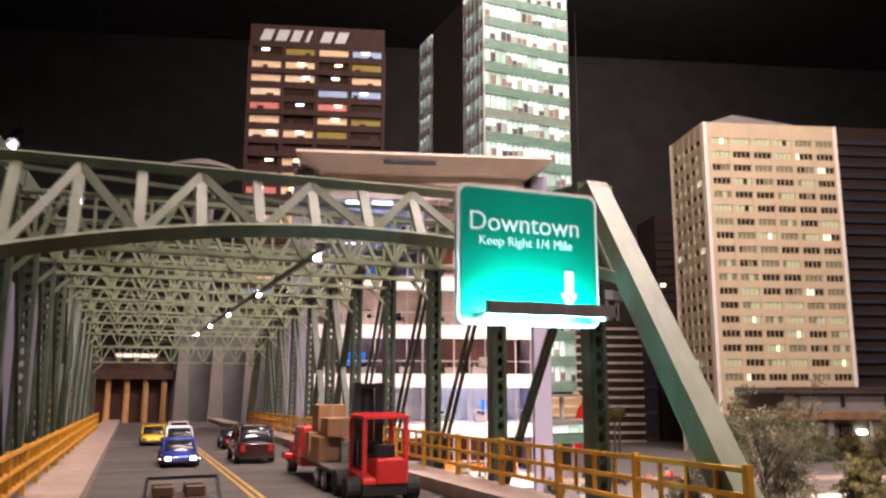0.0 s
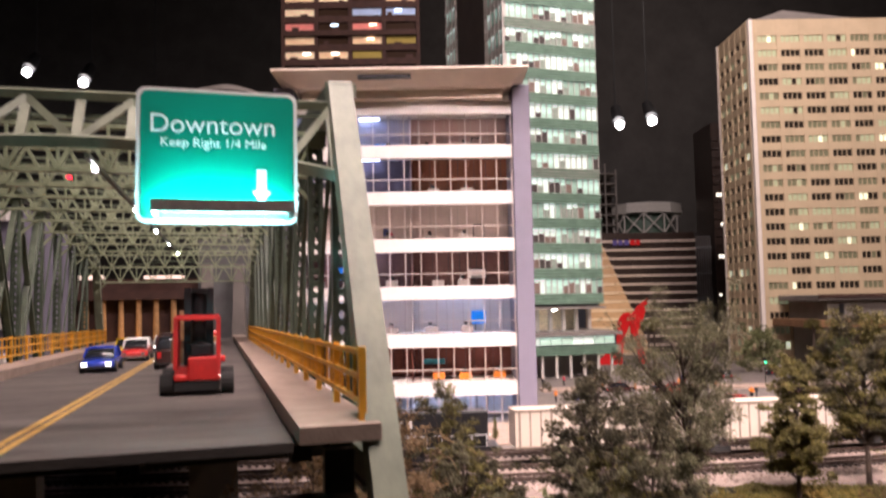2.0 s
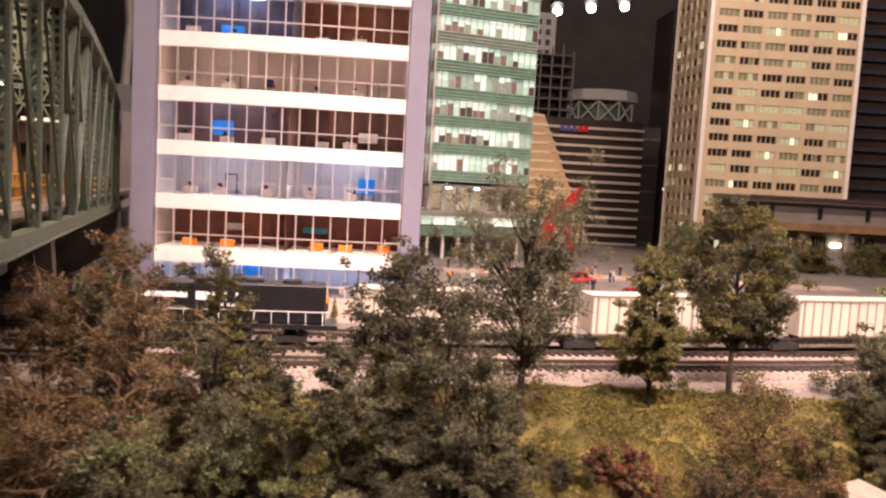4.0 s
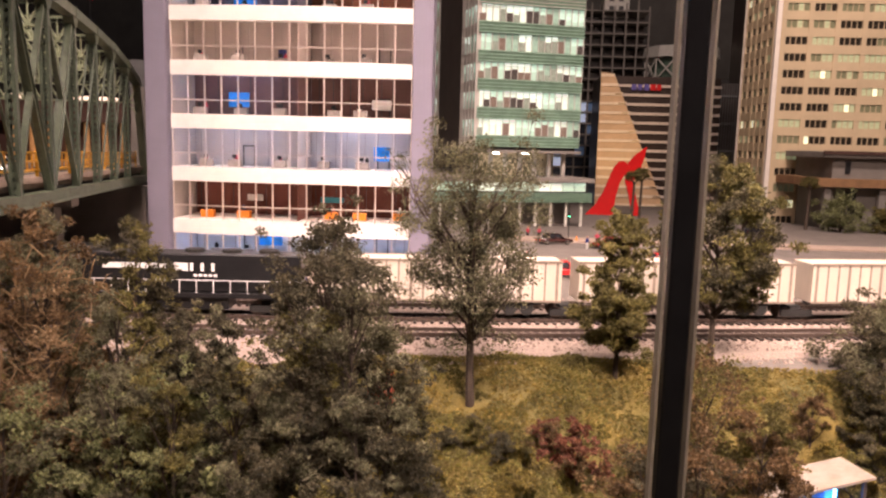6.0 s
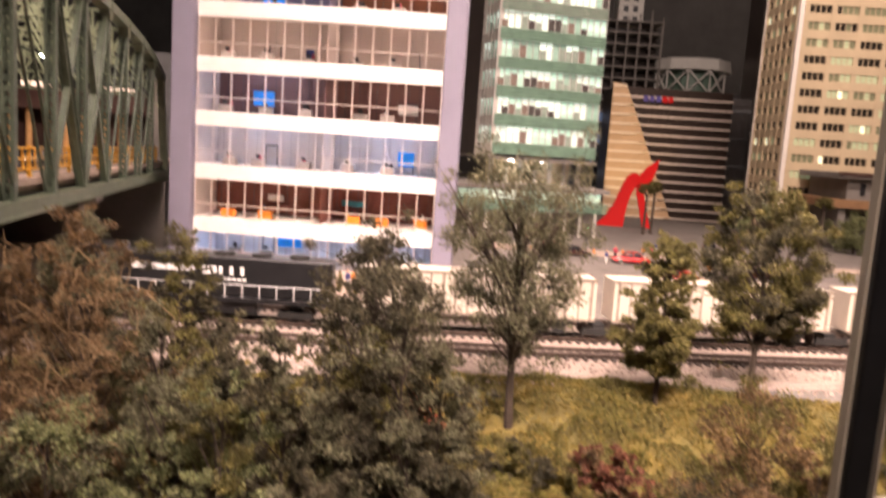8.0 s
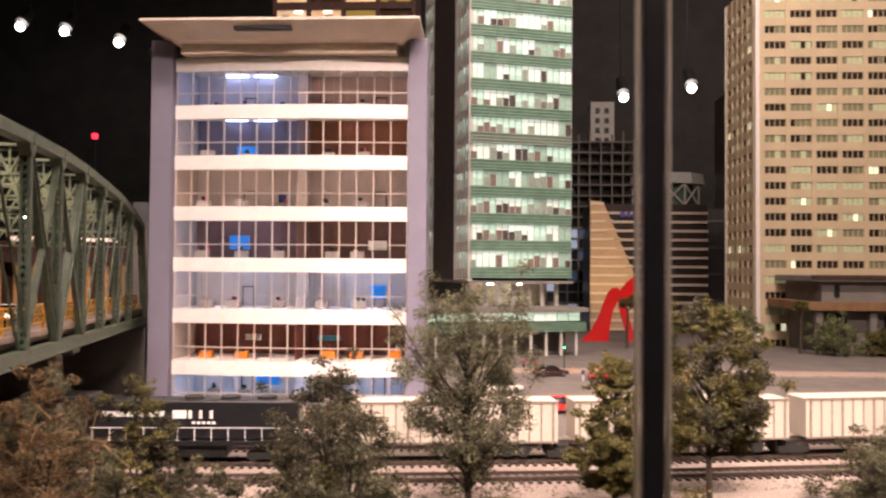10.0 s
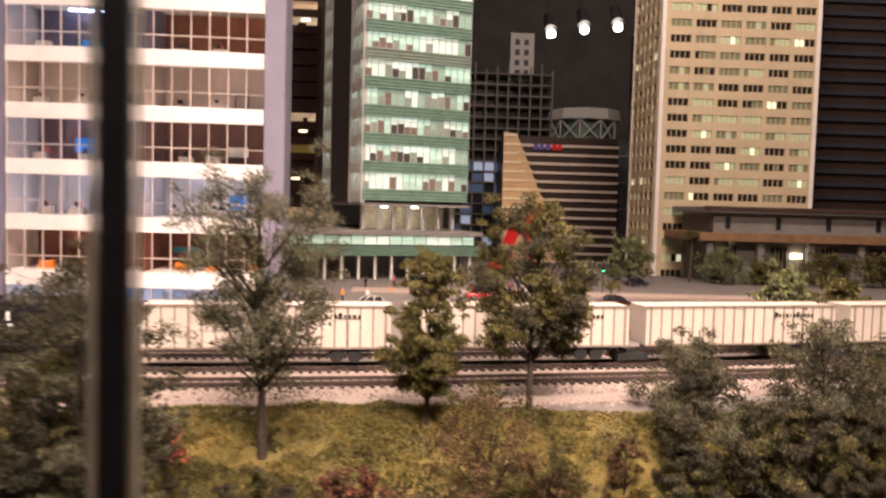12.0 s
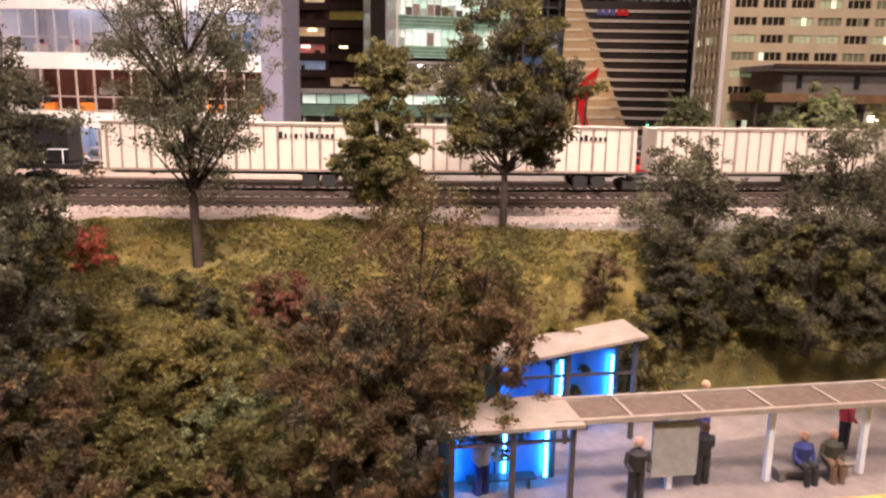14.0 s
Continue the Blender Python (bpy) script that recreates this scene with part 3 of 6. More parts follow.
for off in (0.0, 0.052, 0.108):
    tr = thing("railway_track", pose(0, 0, 0), "dark-tied railway track with worn brown rails", "railway track", "parallel tracks", kind="structure")
    for s in (-1, 1):
        bm = bmesh.new()
        strip(bm, off + s * 0.00825, 0.0006, 0.0040, 0.0066)
        bmesh.ops.recalc_face_normals(bm, faces=bm.faces[:])
        part("rail", bm, M["rail"], tr)
    bm = bmesh.new()
    strip(bm, off, 0.0072, 0.0024, 0.0036, xa=-0.1, xb=1.5)
    bmesh.ops.recalc_face_normals(bm, faces=bm.faces[:])
    part("stained_ballast", bm, M["ballast_dirty"], tr, "dark oil-stained ballast between the rails")
    x = 0.05
    bm = bmesh.new()
    box(bm, -0.0014, 0.0014, -0.0150, 0.0150, 0.0024, 0.0040)
    me = mesh_of("tie", bm, M["tie"])
    while x < 1.45:
        o = new("tie", me)
        o.parent = tr
        sl_ = (track_y(x + 0.01) - track_y(x - 0.01)) / 0.02
        o.matrix_local = pose(x, track_y(x, off), 0, 0, 0, math.degrees(math.atan(sl_)))
        x += 0.0072

# ---- the train ----
def at_track(x, off=0.052):
    sl_ = (track_y(x + 0.05) - track_y(x - 0.05)) / 0.1
    return pose(x, track_y(x, off), 0.0066, 0, 0, math.degrees(math.atan(sl_)))


def bogie(parent, x, name="bogie"):
    bm = bmesh.new()
    for s in (-1, 1):
        box(bm, x - 0.014, x + 0.014, s * 0.0095 - 0.0015, s * 0.0095 + 0.0015, 0.003, 0.0085)
    box(bm, x - 0.005, x + 0.005, -0.008, 0.008, 0.005, 0.0115)
    b = part(name, bm, M["rubber"], parent)
    for dx in (-0.009, 0.009):
        for s in (-1, 1):
            bm = bmesh.new()
            tube(bm, (x + dx, s * 0.0068, 0.0052), (x + dx, s * 0.0084, 0.0052), 0.0052, n=14)
            part("wheel", bm, M["rail"], b)
    return b


def trailer(m):
    t = thing("rail_trailer", m, "white ribbed rail trailer with dark mark bars, coupled in the train", "rail trailer", "trailers of the train")
    L, W = 0.094, 0.0145
    bm = bmesh.new()
    box(bm, -L, L, -W, W, 0.0155, 0.0490)
    part("body", bm, M["trailer"], t, bevel=0.0004)
    for s in (-1, 1):
        bm = bmesh.new()
        for k in range(19):
            x = -L + 0.004 + k * 0.010
            w = 0.0007 if k % 3 else 0.0011
            box(bm, x - w, x + w, s * W - 0.0005, s * W + 0.0005, 0.0165, 0.0475)
        part("rib_set", bm, M["trailer_rib"], t)
        bm = bmesh.new()
        box(bm, -L, L, s * W - 0.0007, s * W + 0.0007, 0.0476, 0.0495)
        box(bm, -L, L, s * W - 0.0007, s * W + 0.0007, 0.0150, 0.0166)
        part("side_rail", bm, M["trailer_rib"], t)
    for k, w in enumerate((0.0028, 0.0016, 0.0009, 0.0022, 0.0008, 0.0022, 0.0028, 0.0016, 0.0020, 0.0024, 0.0020)):
        x = 0.032 + k * 0.0037
        boxes("mark_bar", [(x - w / 2, x + w / 2, -W - 0.0011, -W - 0.0004, 0.0390, 0.0390 + (0.0046 if k in (0, 6) else 0.0032))], M["black"], t)
    bm = bmesh.new()
    box(bm, -L + 0.004, L - 0.004, -0.003, 0.003, 0.0118, 0.0152)
    box(bm, 0.045, 0.078, -0.011, 0.011, 0.0118, 0.0150)
    part("underframe", bm, M["black"], t)
    for x in (0.052, 0.066):
        for s in (-1, 1):
            bm = bmesh.new()
            tube(bm, (x, s * 0.0085, 0.0092), (x, s * 0.0132, 0.0092), 0.0056, n=14)
            part("road_wheel", bm, M["rubber"], t)
    bogie(t, 0.1)
    return t


first = trailer(at_track(0.58))
for k in range(1, 6):
    copy_thing(first, at_track(0.58 + 0.2 * k))
loco = thing("locomotive", at_track(0.365), "black diesel locomotive with white striped cab end", "locomotive")
bm = bmesh.new()
box(bm, -0.108, 0.108, -0.0165, 0.0165, 0.0150, 0.0185)
box(bm, -0.040, 0.040, -0.0130, 0.0130, 0.0050, 0.0149)
part("underframe", bm, M["black"], loco)
bm = bmesh.new()
box(bm, -0.070, 0.098, -0.0125, 0.0125, 0.0186, 0.0500)
part("hood", bm, M["black"], loco, bevel=0.0012)
bm = bmesh.new()
box(bm, -0.098, -0.0705, -0.0165, 0.0165, 0.0186, 0.0535)
part("cab", bm, M["black"], loco, bevel=0.001)
bm = bmesh.new()
box(bm, -0.109, -0.0985, -0.010, 0.010, 0.0186, 0.0380)
part("nose", bm, M["black"], loco, bevel=0.001)
bm = bmesh.new()
for k in range(4):
    box(bm, -0.110, -0.109, -0.011 + 0.001 * k, 0.011 - 0.001 * k, 0.0200 + 0.0045 * k, 0.0222 + 0.0045 * k)
part("stripe", bm, M["white"], loco)
bm = bmesh.new()
for k, w in enumerate((0.011, 0.0026, 0.0026, 0.0026)):
    x = 0.002 + k * 0.0085
    box(bm, x - w / 2, x + w / 2, -0.0131, -0.01245, 0.036, 0.0425)
for k in range(5):
    box(bm, 0.012 + 0.004 * k, 0.0148 + 0.004 * k, -0.0131, -0.01245, 0.0315, 0.0335)
box(bm, -0.06, -0.01, -0.0131, -0.01245, 0.0375, 0.0418)
part("mark_bar", bm, M["white"], loco, "white mark made of plain bars")
bm = bmesh.new()
for x0 in (-0.0945, -0.083):
    box(bm, x0, x0 + 0.007, -0.0171, -0.0164, 0.041, 0.0485)
part("cab_window", bm, M["concrete"], loco)
bm = bmesh.new()
for x in (0.01, 0.04, 0.07):
    tube(bm, (x, 0, 0.0500), (x, 0, 0.0525), 0.008, n=16)
part("roof_fan", bm, M["girder"], loco)
bm = bmesh.new()
for k in range(13):
    x = -0.066 + k * 0.0135
    box(bm, x - 0.0003, x + 0.0003, -0.0163, -0.0157, 0.0186, 0.0290)
box(bm, -0.068, 0.100, -0.0163, -0.0157, 0.0288, 0.0294)
part("handrail", bm, M["white"], loco)
for x in (-0.07, 0.07):
    bogie(loco, x)

# ---- the glass-fronted office block ----
office = thing("office_block", pose(0.38, 0.94, 0), "seven-storey lit office block with white bands and lavender end walls", "office building")
OW = 0.143
BANDS = [0.4195, 0.3615, 0.3000, 0.2380, 0.1760, 0.1140, 0.0515]
BH = 0.0170


def bulge(x):
    return -0.007 * (1 - (x / OW) ** 2)


def arc_strip(bm, z0, z1, out, back, n=14):
    prev = None
    for i in range(n + 1):
        x = -OW + 2 * OW * i / n
        y = bulge(x)
        row = [bm.verts.new(p) for p in ((x, y - out, z0), (x, y - out, z1), (x, back, z1), (x, back, z0))]
        if prev:
            for k in range(4):
                bm.faces.new((prev[k], prev[(k + 1) % 4], row[(k + 1) % 4], row[k]))
        else:
            bm.faces.new(row[::-1])
        prev = row
    bm.faces.new(prev)
    bmesh.ops.recalc_face_normals(bm, faces=bm.faces[:])


for z in BANDS:
    bm = bmesh.new()
    arc_strip(bm, z - BH, z, 0.002, 0.0035)
    box(bm, -OW, OW, 0.0036, 0.115, z - 0.004, z)
    part("floor_band", bm, M["band"], office, "white curved floor band")
for x0, x1, y1 in ((-0.1695, -0.1432, 0.14), (0.1432, 0.1665, 0.030)):
    boxes("end_wall", [(x0, x1, -0.012, y1, -0.004, 0.439)], M["lavender"], office, "lavender-grey rendered end wall", 0.001)
boxes("side_wall", [(0.1432, 0.150, 0.0305, 0.14, -0.004, 0.425)], M["lavender"], office)
boxes("back_wall", [(-0.1432, 0.1432, 0.116, 0.14, -0.004, 0.425)], M["lavender"], office)
bm = bmesh.new()
lo = [(-0.135, -0.035), (0.135, -0.035), (0.135, 0.12), (-0.135, 0.12)]
hi = [(-0.163, -0.062), (0.160, -0.062), (0.160, 0.15), (-0.163, 0.15)]
v0 = [bm.verts.new((x, y, 0.4320)) for x, y in lo]
v1 = [bm.verts.new((x, y, 0.4470)) for x, y in hi]
v2 = [bm.verts.new((x, y, 0.4500)) for x, y in hi]
for a, b in ((v0, v1), (v1, v2)):
    for k in range(4):
        bm.faces.new((a[k], a[(k + 1) % 4], b[(k + 1) % 4], b[k]))
bm.faces.new(v0[::-1])
bm.faces.new(v2)
part("roof", bm, M["roofslab"], office, "cream overhanging roof slab")
boxes("roof_vent", [(-0.055, 0.012, -0.055, -0.038, 0.4385, 0.4425)], M["dark"], office)
boxes("parapet", [(-0.13, 0.13, -0.02, 0.11, 0.4205, 0.4318)], M["roofslab"], office)
ROOMS = [((0.36, 0.34, 0.40), (0.30, 0.20, 0.17)), ((0.10, 0.085, 0.12), (0.15, 0.050, 0.022)), ((0.46, 0.37, 0.32), (0.46, 0.36, 0.31)), ((0.13, 0.065, 0.06), (0.12, 0.055, 0.045)),
         ((0.55, 0.48, 0.44), (0.55, 0.51, 0.50)), ((0.13, 0.035, 0.02), (0.12, 0.03, 0.018)), ((0.62, 0.65, 0.70), (0.62, 0.65, 0.70))]
M["door_frame"] = mat("dark_door_frame", (0.03, 0.03, 0.035), 0.5, 0, 0.1)
# Blue wall panel, with a little glow added to brighten its colour.
M["poster"] = mat("blue_wall_panel", (0.0, 0.2, 0.62), 0.4, 0, 0.25, 80, emit=0.35)
M["orange"] = mat("orange_panel", (0.75, 0.22, 0.02), 0.5, 0, 0.1)
M["teal"] = mat("teal_panel", (0.02, 0.2, 0.25), 0.5, 0, 0.1)
M["desk"] = mat("desk_laminate", (0.32, 0.27, 0.24), 0.5, 0, 0.15)
M["cloth_red"] = mat("red_cloth", (0.45, 0.05, 0.08), 0.8, 0, 0.2)
M["cloth_blue"] = mat("navy_cloth", (0.03, 0.04, 0.16), 0.8, 0, 0.2)
M["cloth_pale"] = mat("pale_cloth", (0.6, 0.58, 0.55), 0.8, 0, 0.1)
M["cloth_dark"] = mat("dark_cloth", (0.025, 0.02, 0.022), 0.8, 0, 0.2)
M["skin"] = mat("painted_figure_skin", (0.5, 0.28, 0.18), 0.6, 0, 0.1)
M["room_led"] = glow("cool_room_light", (0.60, 0.70, 1.0), 120)
M["washer"] = glow("cool_wall_washer", (0.50, 0.64, 1.0), 14)
M["room_led_warm"] = glow("warm_room_light", (1.0, 0.84, 0.78), 78)
rng = random.Random(11)
tops = [z - BH for z in BANDS]
floors = BANDS[1:] + [0.0]
for f in range(7):
    zf, zc = floors[f], tops[f]
    zw = zc + BH - 0.0042
    for side in (0, 1):
        m_ = mat("room_wall", ROOMS[f][side], 0.8, 0, 0.08, 20)
        x0, x1 = (-0.1425, 0.006) if side == 0 else (0.0075, 0.1425)
        boxes("room_wall", [(x0, x1, 0.075, 0.079, zf + 0.0002, zw)], m_, office)
        if side == 0:
            boxes("partition", [(0.0062, 0.0073, 0.0045, 0.0748, zf + 0.0002, zw)], m_, office)
            boxes("side_lining", [(-0.1431, -0.1427, 0.0, 0.0748, zf + 0.0002, zw)], M["mullion"] if f % 2 else m_, office)
        cx = -0.07 if side == 0 else 0.075
        warm = side == 1 and f not in (4, 6) or f in (2, 5)
        for dx in (-0.034, 0.034):
            if not warm:
                boxes("wall_washer", [(cx + dx * 0.55 - 0.014, cx + dx * 0.55 + 0.014, 0.0660, 0.0695, zw - 0.0016, zw - 0.0002)], M["washer"], office, "cool strip light")
            boxes("room_lamp", [(cx + dx - 0.006, cx + dx + 0.006, 0.0045, 0.0065, zc + 0.0058, zc + 0.0074)], M["room_led_warm"] if warm else M["room_led"], office, "glowing lamp behind the floor band")
        for q in range(7):
            xs_ = x0 + (x1 - x0) * (q + 0.5 + 0.2 * math.sin(q * 3 + f)) / 7
            boxes("wall_seam", [(xs_ - 0.0003, xs_ + 0.0003, 0.0744, 0.0749, zf + 0.0003, zw)], M["desk"] if f % 2 == 0 else M["door_frame"], office)
        # doors
        if f in (0, 2, 4, 6) or (f == 3 and side):
            dx = x0 + (0.062 if side == 0 else 0.085)
            bm = bmesh.new()
            h = 0.026
            box(bm, dx, dx + 0.0012, 0.0735, 0.0749, zf + 0.0003, zf + h)
            box(bm, dx + 0.0145, dx + 0.0157, 0.0735, 0.0749, zf + 0.0003, zf + h)
            box(bm, dx + 0.0012, dx + 0.0145, 0.0735, 0.0749, zf + h - 0.0014, zf + h)
            part("door_frame", bm, M["door_frame"], office)
        # desks
        for k in range(rng.randint(2, 3)):
            dx = x0 + 0.015 + k * 0.045 + rng.uniform(0, 0.012)
            dy = rng.uniform(0.012, 0.05)
            top = M["orange"] if f == 5 else M["desk"]
            bm = bmesh.new()
            w = 0.016
            box(bm, dx, dx + w, dy, dy + 0.008, zf + 0.0082, zf + 0.0092)
            box(bm, dx, dx + w, dy, dy + 0.0006, zf + 0.0004, zf + 0.0082)
            box(bm, dx, dx + 0.0006, dy + 0.0006, dy + 0.008, zf + 0.0004, zf + 0.0082)
            box(bm, dx + w - 0.0006, dx + w, dy + 0.0006, dy + 0.008, zf + 0.0004, zf + 0.0082)
            d_ = part("desk", bm, top, office)
            bm = bmesh.new()
            box(bm, dx + 0.004, dx + 0.009, dy + 0.005, dy + 0.0056, zf + 0.0108, zf + 0.0148)
            box(bm, dx + 0.006, dx + 0.007, dy + 0.005, dy + 0.0056, zf + 0.0093, zf + 0.0108)
            part("monitor", bm, M["dark"], d_)
            bm = bmesh.new()
            cx_ = dx + rng.uniform(0.003, 0.013)
            box(bm, cx_ - 0.0022, cx_ + 0.0022, dy + 0.0095, dy + 0.0125, zf + 0.0004, zf + 0.0125)
            tube(bm, (cx_, dy + 0.011, zf + 0.0125), (cx_, dy + 0.011, zf + 0.0158), 0.0015, 0.0013, 8)
            part("seated_shape", bm, rng.choice([M["cloth_red"], M["cloth_blue"], M["cloth_pale"], M["cloth_dark"]]), d_, bevel=0.0005)
for f, x, w, h, m_, dz in ((3, -0.098, 0.026, 0.018, M["poster"], 0.012), (4, 0.088, 0.02, 0.018, M["poster"], 0.010), (1, -0.09, 0.028, 0.013, M["poster"], 0.010), (0, -0.045, 0.018, 0.012, M["poster"], 0.006),
                            (2, -0.034, 0.010, 0.016, M["cloth_blue"], 0.006), (5, 0.02, 0.03, 0.007, M["teal"], 0.018), (3, 0.085, 0.024, 0.012, M["cloth_pale"], 0.012), (0, 0.03, 0.03, 0.010, M["cloth_red"], 0.006), (5, -0.075, 0.02, 0.008, M["cloth_pale"], 0.018), (6, -0.06, 0.03, 0.015, M["poster"], 0.012)):
    zf = floors[f]
    boxes("wall_screen", [(x, x + w, 0.0725, 0.0748, zf + dz, zf + dz + h)], m_, office, "coloured wall panel")
for f in range(7):
    zf, zc = floors[f], tops[f]
    for i in range(15):
        x = -OW + 0.0012 + (2 * OW - 0.0024) * i / 14
        boxes("mullion", [(x - 0.0006, x + 0.0006, bulge(x) - 0.0012, bulge(x) + 0.0015, zf + 0.0002, zc - 0.0002)], M["mullion"], office)
    for i in range(14):
        a = -OW + 0.0021 + (2 * OW - 0.0024) * i / 14
        b = a + (2 * OW - 0.0024) / 14 - 0.0019
        za = zf + (zc - zf) * 0.36
        bm = bmesh.new()
        beam(bm, (a, bulge(a), za), (b, bulge(b), za), 0.002, 0.0013)
        part("transom", bm, M["mullion"], office)

# ---- the green glass tower ----
def rows_of(parent, name, mesh, places):
    for m_ in places:
        o = new(name, mesh)
        o.parent = parent
        o.matrix_local = m_


GT = pose(0.588, 1.68, 0, 0, 0, 17.5)
gt = thing("green_tower", GT, "tall lit office tower with green spandrels and concrete side", "office tower")
GW, GD, GZ0, GZ1, GR = 0.236, 0.43, 0.138, 1.14, 0.0567
boxes("core", [(0.006, GW - 0.006, 0.006, GD, GZ0, GZ1)], M["dark"], gt)
boxes("side_panel", [(-0.002, 0.0058, 0.115, 0.315, GZ0 - 0.0, GZ1)], mat("dark_brown_grey_panel", (0.075, 0.062, 0.055), 0.7, 0, 0.15, 20, 0.1, 200), gt, "plain dark brown-grey side panel")
nrow = 17
pw = GW / 8
for r in range(nrow):
    z = GZ0 + 0.006 + r * 0.0587
    bm = bmesh.new()
    box(bm, 0, GW, -0.003, 0.0058, z, z + 0.024)
    part("spandrel", bm, M["greenframe"], gt, "green glass spandrel band")
    bm = bmesh.new()
    for k in range(4):
        box(bm, -0.001, GW + 0.001, -0.0052, -0.0031, z + 0.001 + k * 0.0068, z + 0.0022 + k * 0.0068)
    part("spandrel_rail", bm, M["paleframe"] if r % 6 == 5 else M["greenrail"], gt)
bm = bmesh.new()
box(bm, -pw / 2 + 0.0006, pw / 2 - 0.0006, 0, 0.0045, 0, 0.0340)
pane = mesh_of("window_pane", bm, M["greenwin"])
rows_of(gt, "window_pane", pane, [pose((i + 0.5) * pw, 0.001, GZ0 + 0.0303 + r * 0.0587) for r in range(nrow) for i in range(8)])
bl = random.Random(41)
blind_mats = [mat("grey_brown_blind", (0.20, 0.15, 0.12), 0.8), mat("grey_green_blind", (0.28, 0.34, 0.28), 0.8), mat("dark_blind", (0.06, 0.05, 0.045), 0.8)]
for r in range(nrow):
    for i in range(16):
        if bl.random() < (0.75 if r % 4 == 2 else 0.42):
            w, h = pw * bl.uniform(0.38, 0.47), bl.choice([0.012, 0.015, 0.018, 0.021, 0.025])
            x, z = (i + 0.5) * pw / 2, GZ0 + 0.0304 + r * 0.0587
            boxes("blind", [(x - w / 2, x + w / 2, -0.0012, 0.0006, z, z + h)], blind_mats[bl.randrange(3)], gt)
bm = bmesh.new()
for i in range(17):
    x = GW * i / 16
    box(bm, x - 0.0006, x + 0.0006, -0.002, 0.0008, GZ0 + 0.006, GZ1)
part("mullion", bm, M["paleframe"], gt)
bm = bmesh.new()
box(bm, -0.0012, 0.0055, -0.0105, 0.0105, 0, 0.037)
sp = mesh_of("side_window", bm, M["greenwin"])
rows_of(gt, "side_window", sp, [pose(0, y, GZ0 + 0.028 + r * 0.0587) for r in range(nrow) for y in (0.013, 0.037, 0.061, 0.085, 0.345, 0.37, 0.395)])
bm = bmesh.new()
for y in (0.001, 0.025, 0.049, 0.073, 0.097, 0.113, 0.33, 0.358, 0.383, 0.408):
    box(bm, -0.004, 0.0058, y - 0.0018, y + 0.0018, GZ0, GZ1)
for r in range(nrow):
    z = GZ0 + 0.004 + r * 0.0587
    box(bm, -0.0022, 0.0057, 0.0, 0.114, z, z + 0.022)
    box(bm, -0.0022, 0.0057, 0.316, 0.42, z, z + 0.022)
part("side_frame", bm, M["paleframe"], gt)
boxes("soffit", [(-0.004, GW + 0.004, -0.006, GD, GZ0 - 0.006, GZ0 - 0.0002)], M["concrete"], gt)
for i in range(7):
    x = 0.012 + i * 0.034
    boxes("column", [(x - 0.004, x + 0.004, 0.03, 0.038, 0.081, GZ0 - 0.0062)], M["paleframe"], gt)
boxes("lobby", [(0.02, GW - 0.02, 0.09, 0.095, 0.081, GZ0 - 0.0062)], mat("lobby_wall", (0.7, 0.6, 0.42), 0.8), gt)
lobby_glow = glow("lobby_light", (1.0, 0.97, 0.9), 30)
for x in (0.05, 0.12):
    boxes("lobby_lamp", [(x, x + 0.02, 0.05, 0.056, GZ0 - 0.009, GZ0 - 0.0063)], lobby_glow, gt)
boxes("podium_roof", [(-0.20, GW + 0.02, -0.05, GD, 0.072, 0.0808)], M["concrete"], gt, "pale podium roof slab")
for k, z in enumerate((0.030,)):
    bm = bmesh.new()
    for j in range(5):
        box(bm, -0.2, GW + 0.015, -0.052, -0.046, z + j * 0.0042, z + 0.0024 + j * 0.0042)
    part("podium_spandrel", bm, M["greenframe"], gt)
boxes("podium_core", [(-0.195, GW + 0.01, -0.04, GD - 0.01, 0.028, 0.0718)], M["dark"], gt)
bm = bmesh.new()
box(bm, -0.0125, 0.0125, 0, 0.004, 0, 0.0185)
pp = mesh_of("podium_pane", bm, M["greenwin"])
rows_of(gt, "podium_pane", pp, [pose(-0.18 + k * 0.027, -0.045, 0.0525) for k in range(16)])
for k in range(13):
    x = -0.19 + k * 0.035
    boxes("podium_column", [(x - 0.0025, x + 0.0025, -0.045, -0.040, -0.03, 0.0298)], M["paleframe"], gt)
boxes("street_wall", [(-0.18, GW, 0.03, 0.036, -0.03, 0.0278)], M["concrete"], gt)

# ---- the brown tower ----
bt = thing("brown_tower", pose(0.1265, 2.69, -0.02) @ Matrix.Scale(1.118, 4), "dark brown brick tower with coloured lit windows", "tower")
boxes("core", [(-0.22, 0.22, 0.012, 0.3, -0.06, 1.335)], M["brown"], bt)
boxes("parapet", [(-0.222, 0.222, -0.002, 0.0118, 1.262, 1.34)], M["brown"], bt)
for k, w in enumerate((0.034, 0.036, 0.03, 0.012, 0.034, 0.034)):
    x = -0.19 + k * 0.049
    bm = bmesh.new()
    prism(bm, [(x, 1.283), (x + w, 1.283), (x + w + 0.014, 1.322), (x + 0.014, 1.322)], "y", -0.006, -0.0022)
    part("sign_bar", bm, M["white"], bt, "pale slanted bar of a mark")
bm = bmesh.new()
for x in (-0.22, -0.112, -0.002, 0.108, 0.22):
    box(bm, x - 0.006, x + 0.006, -0.004, 0.0118, -0.06, 1.262)
part("pier", bm, M["brown"], bt)
nr = 27
for r in range(nr):
    z = -0.02 + r * 0.0475
    bm = bmesh.new()
    box(bm, -0.22, 0.22, -0.002, 0.0118, z, z + 0.022)
    if r % 3 == 1:
        box(bm, -0.215, 0.215, -0.012, -0.0022, z + 0.001, z + 0.006)
    part("sill_band", bm, M["brown"], bt)
bm = bmesh.new()
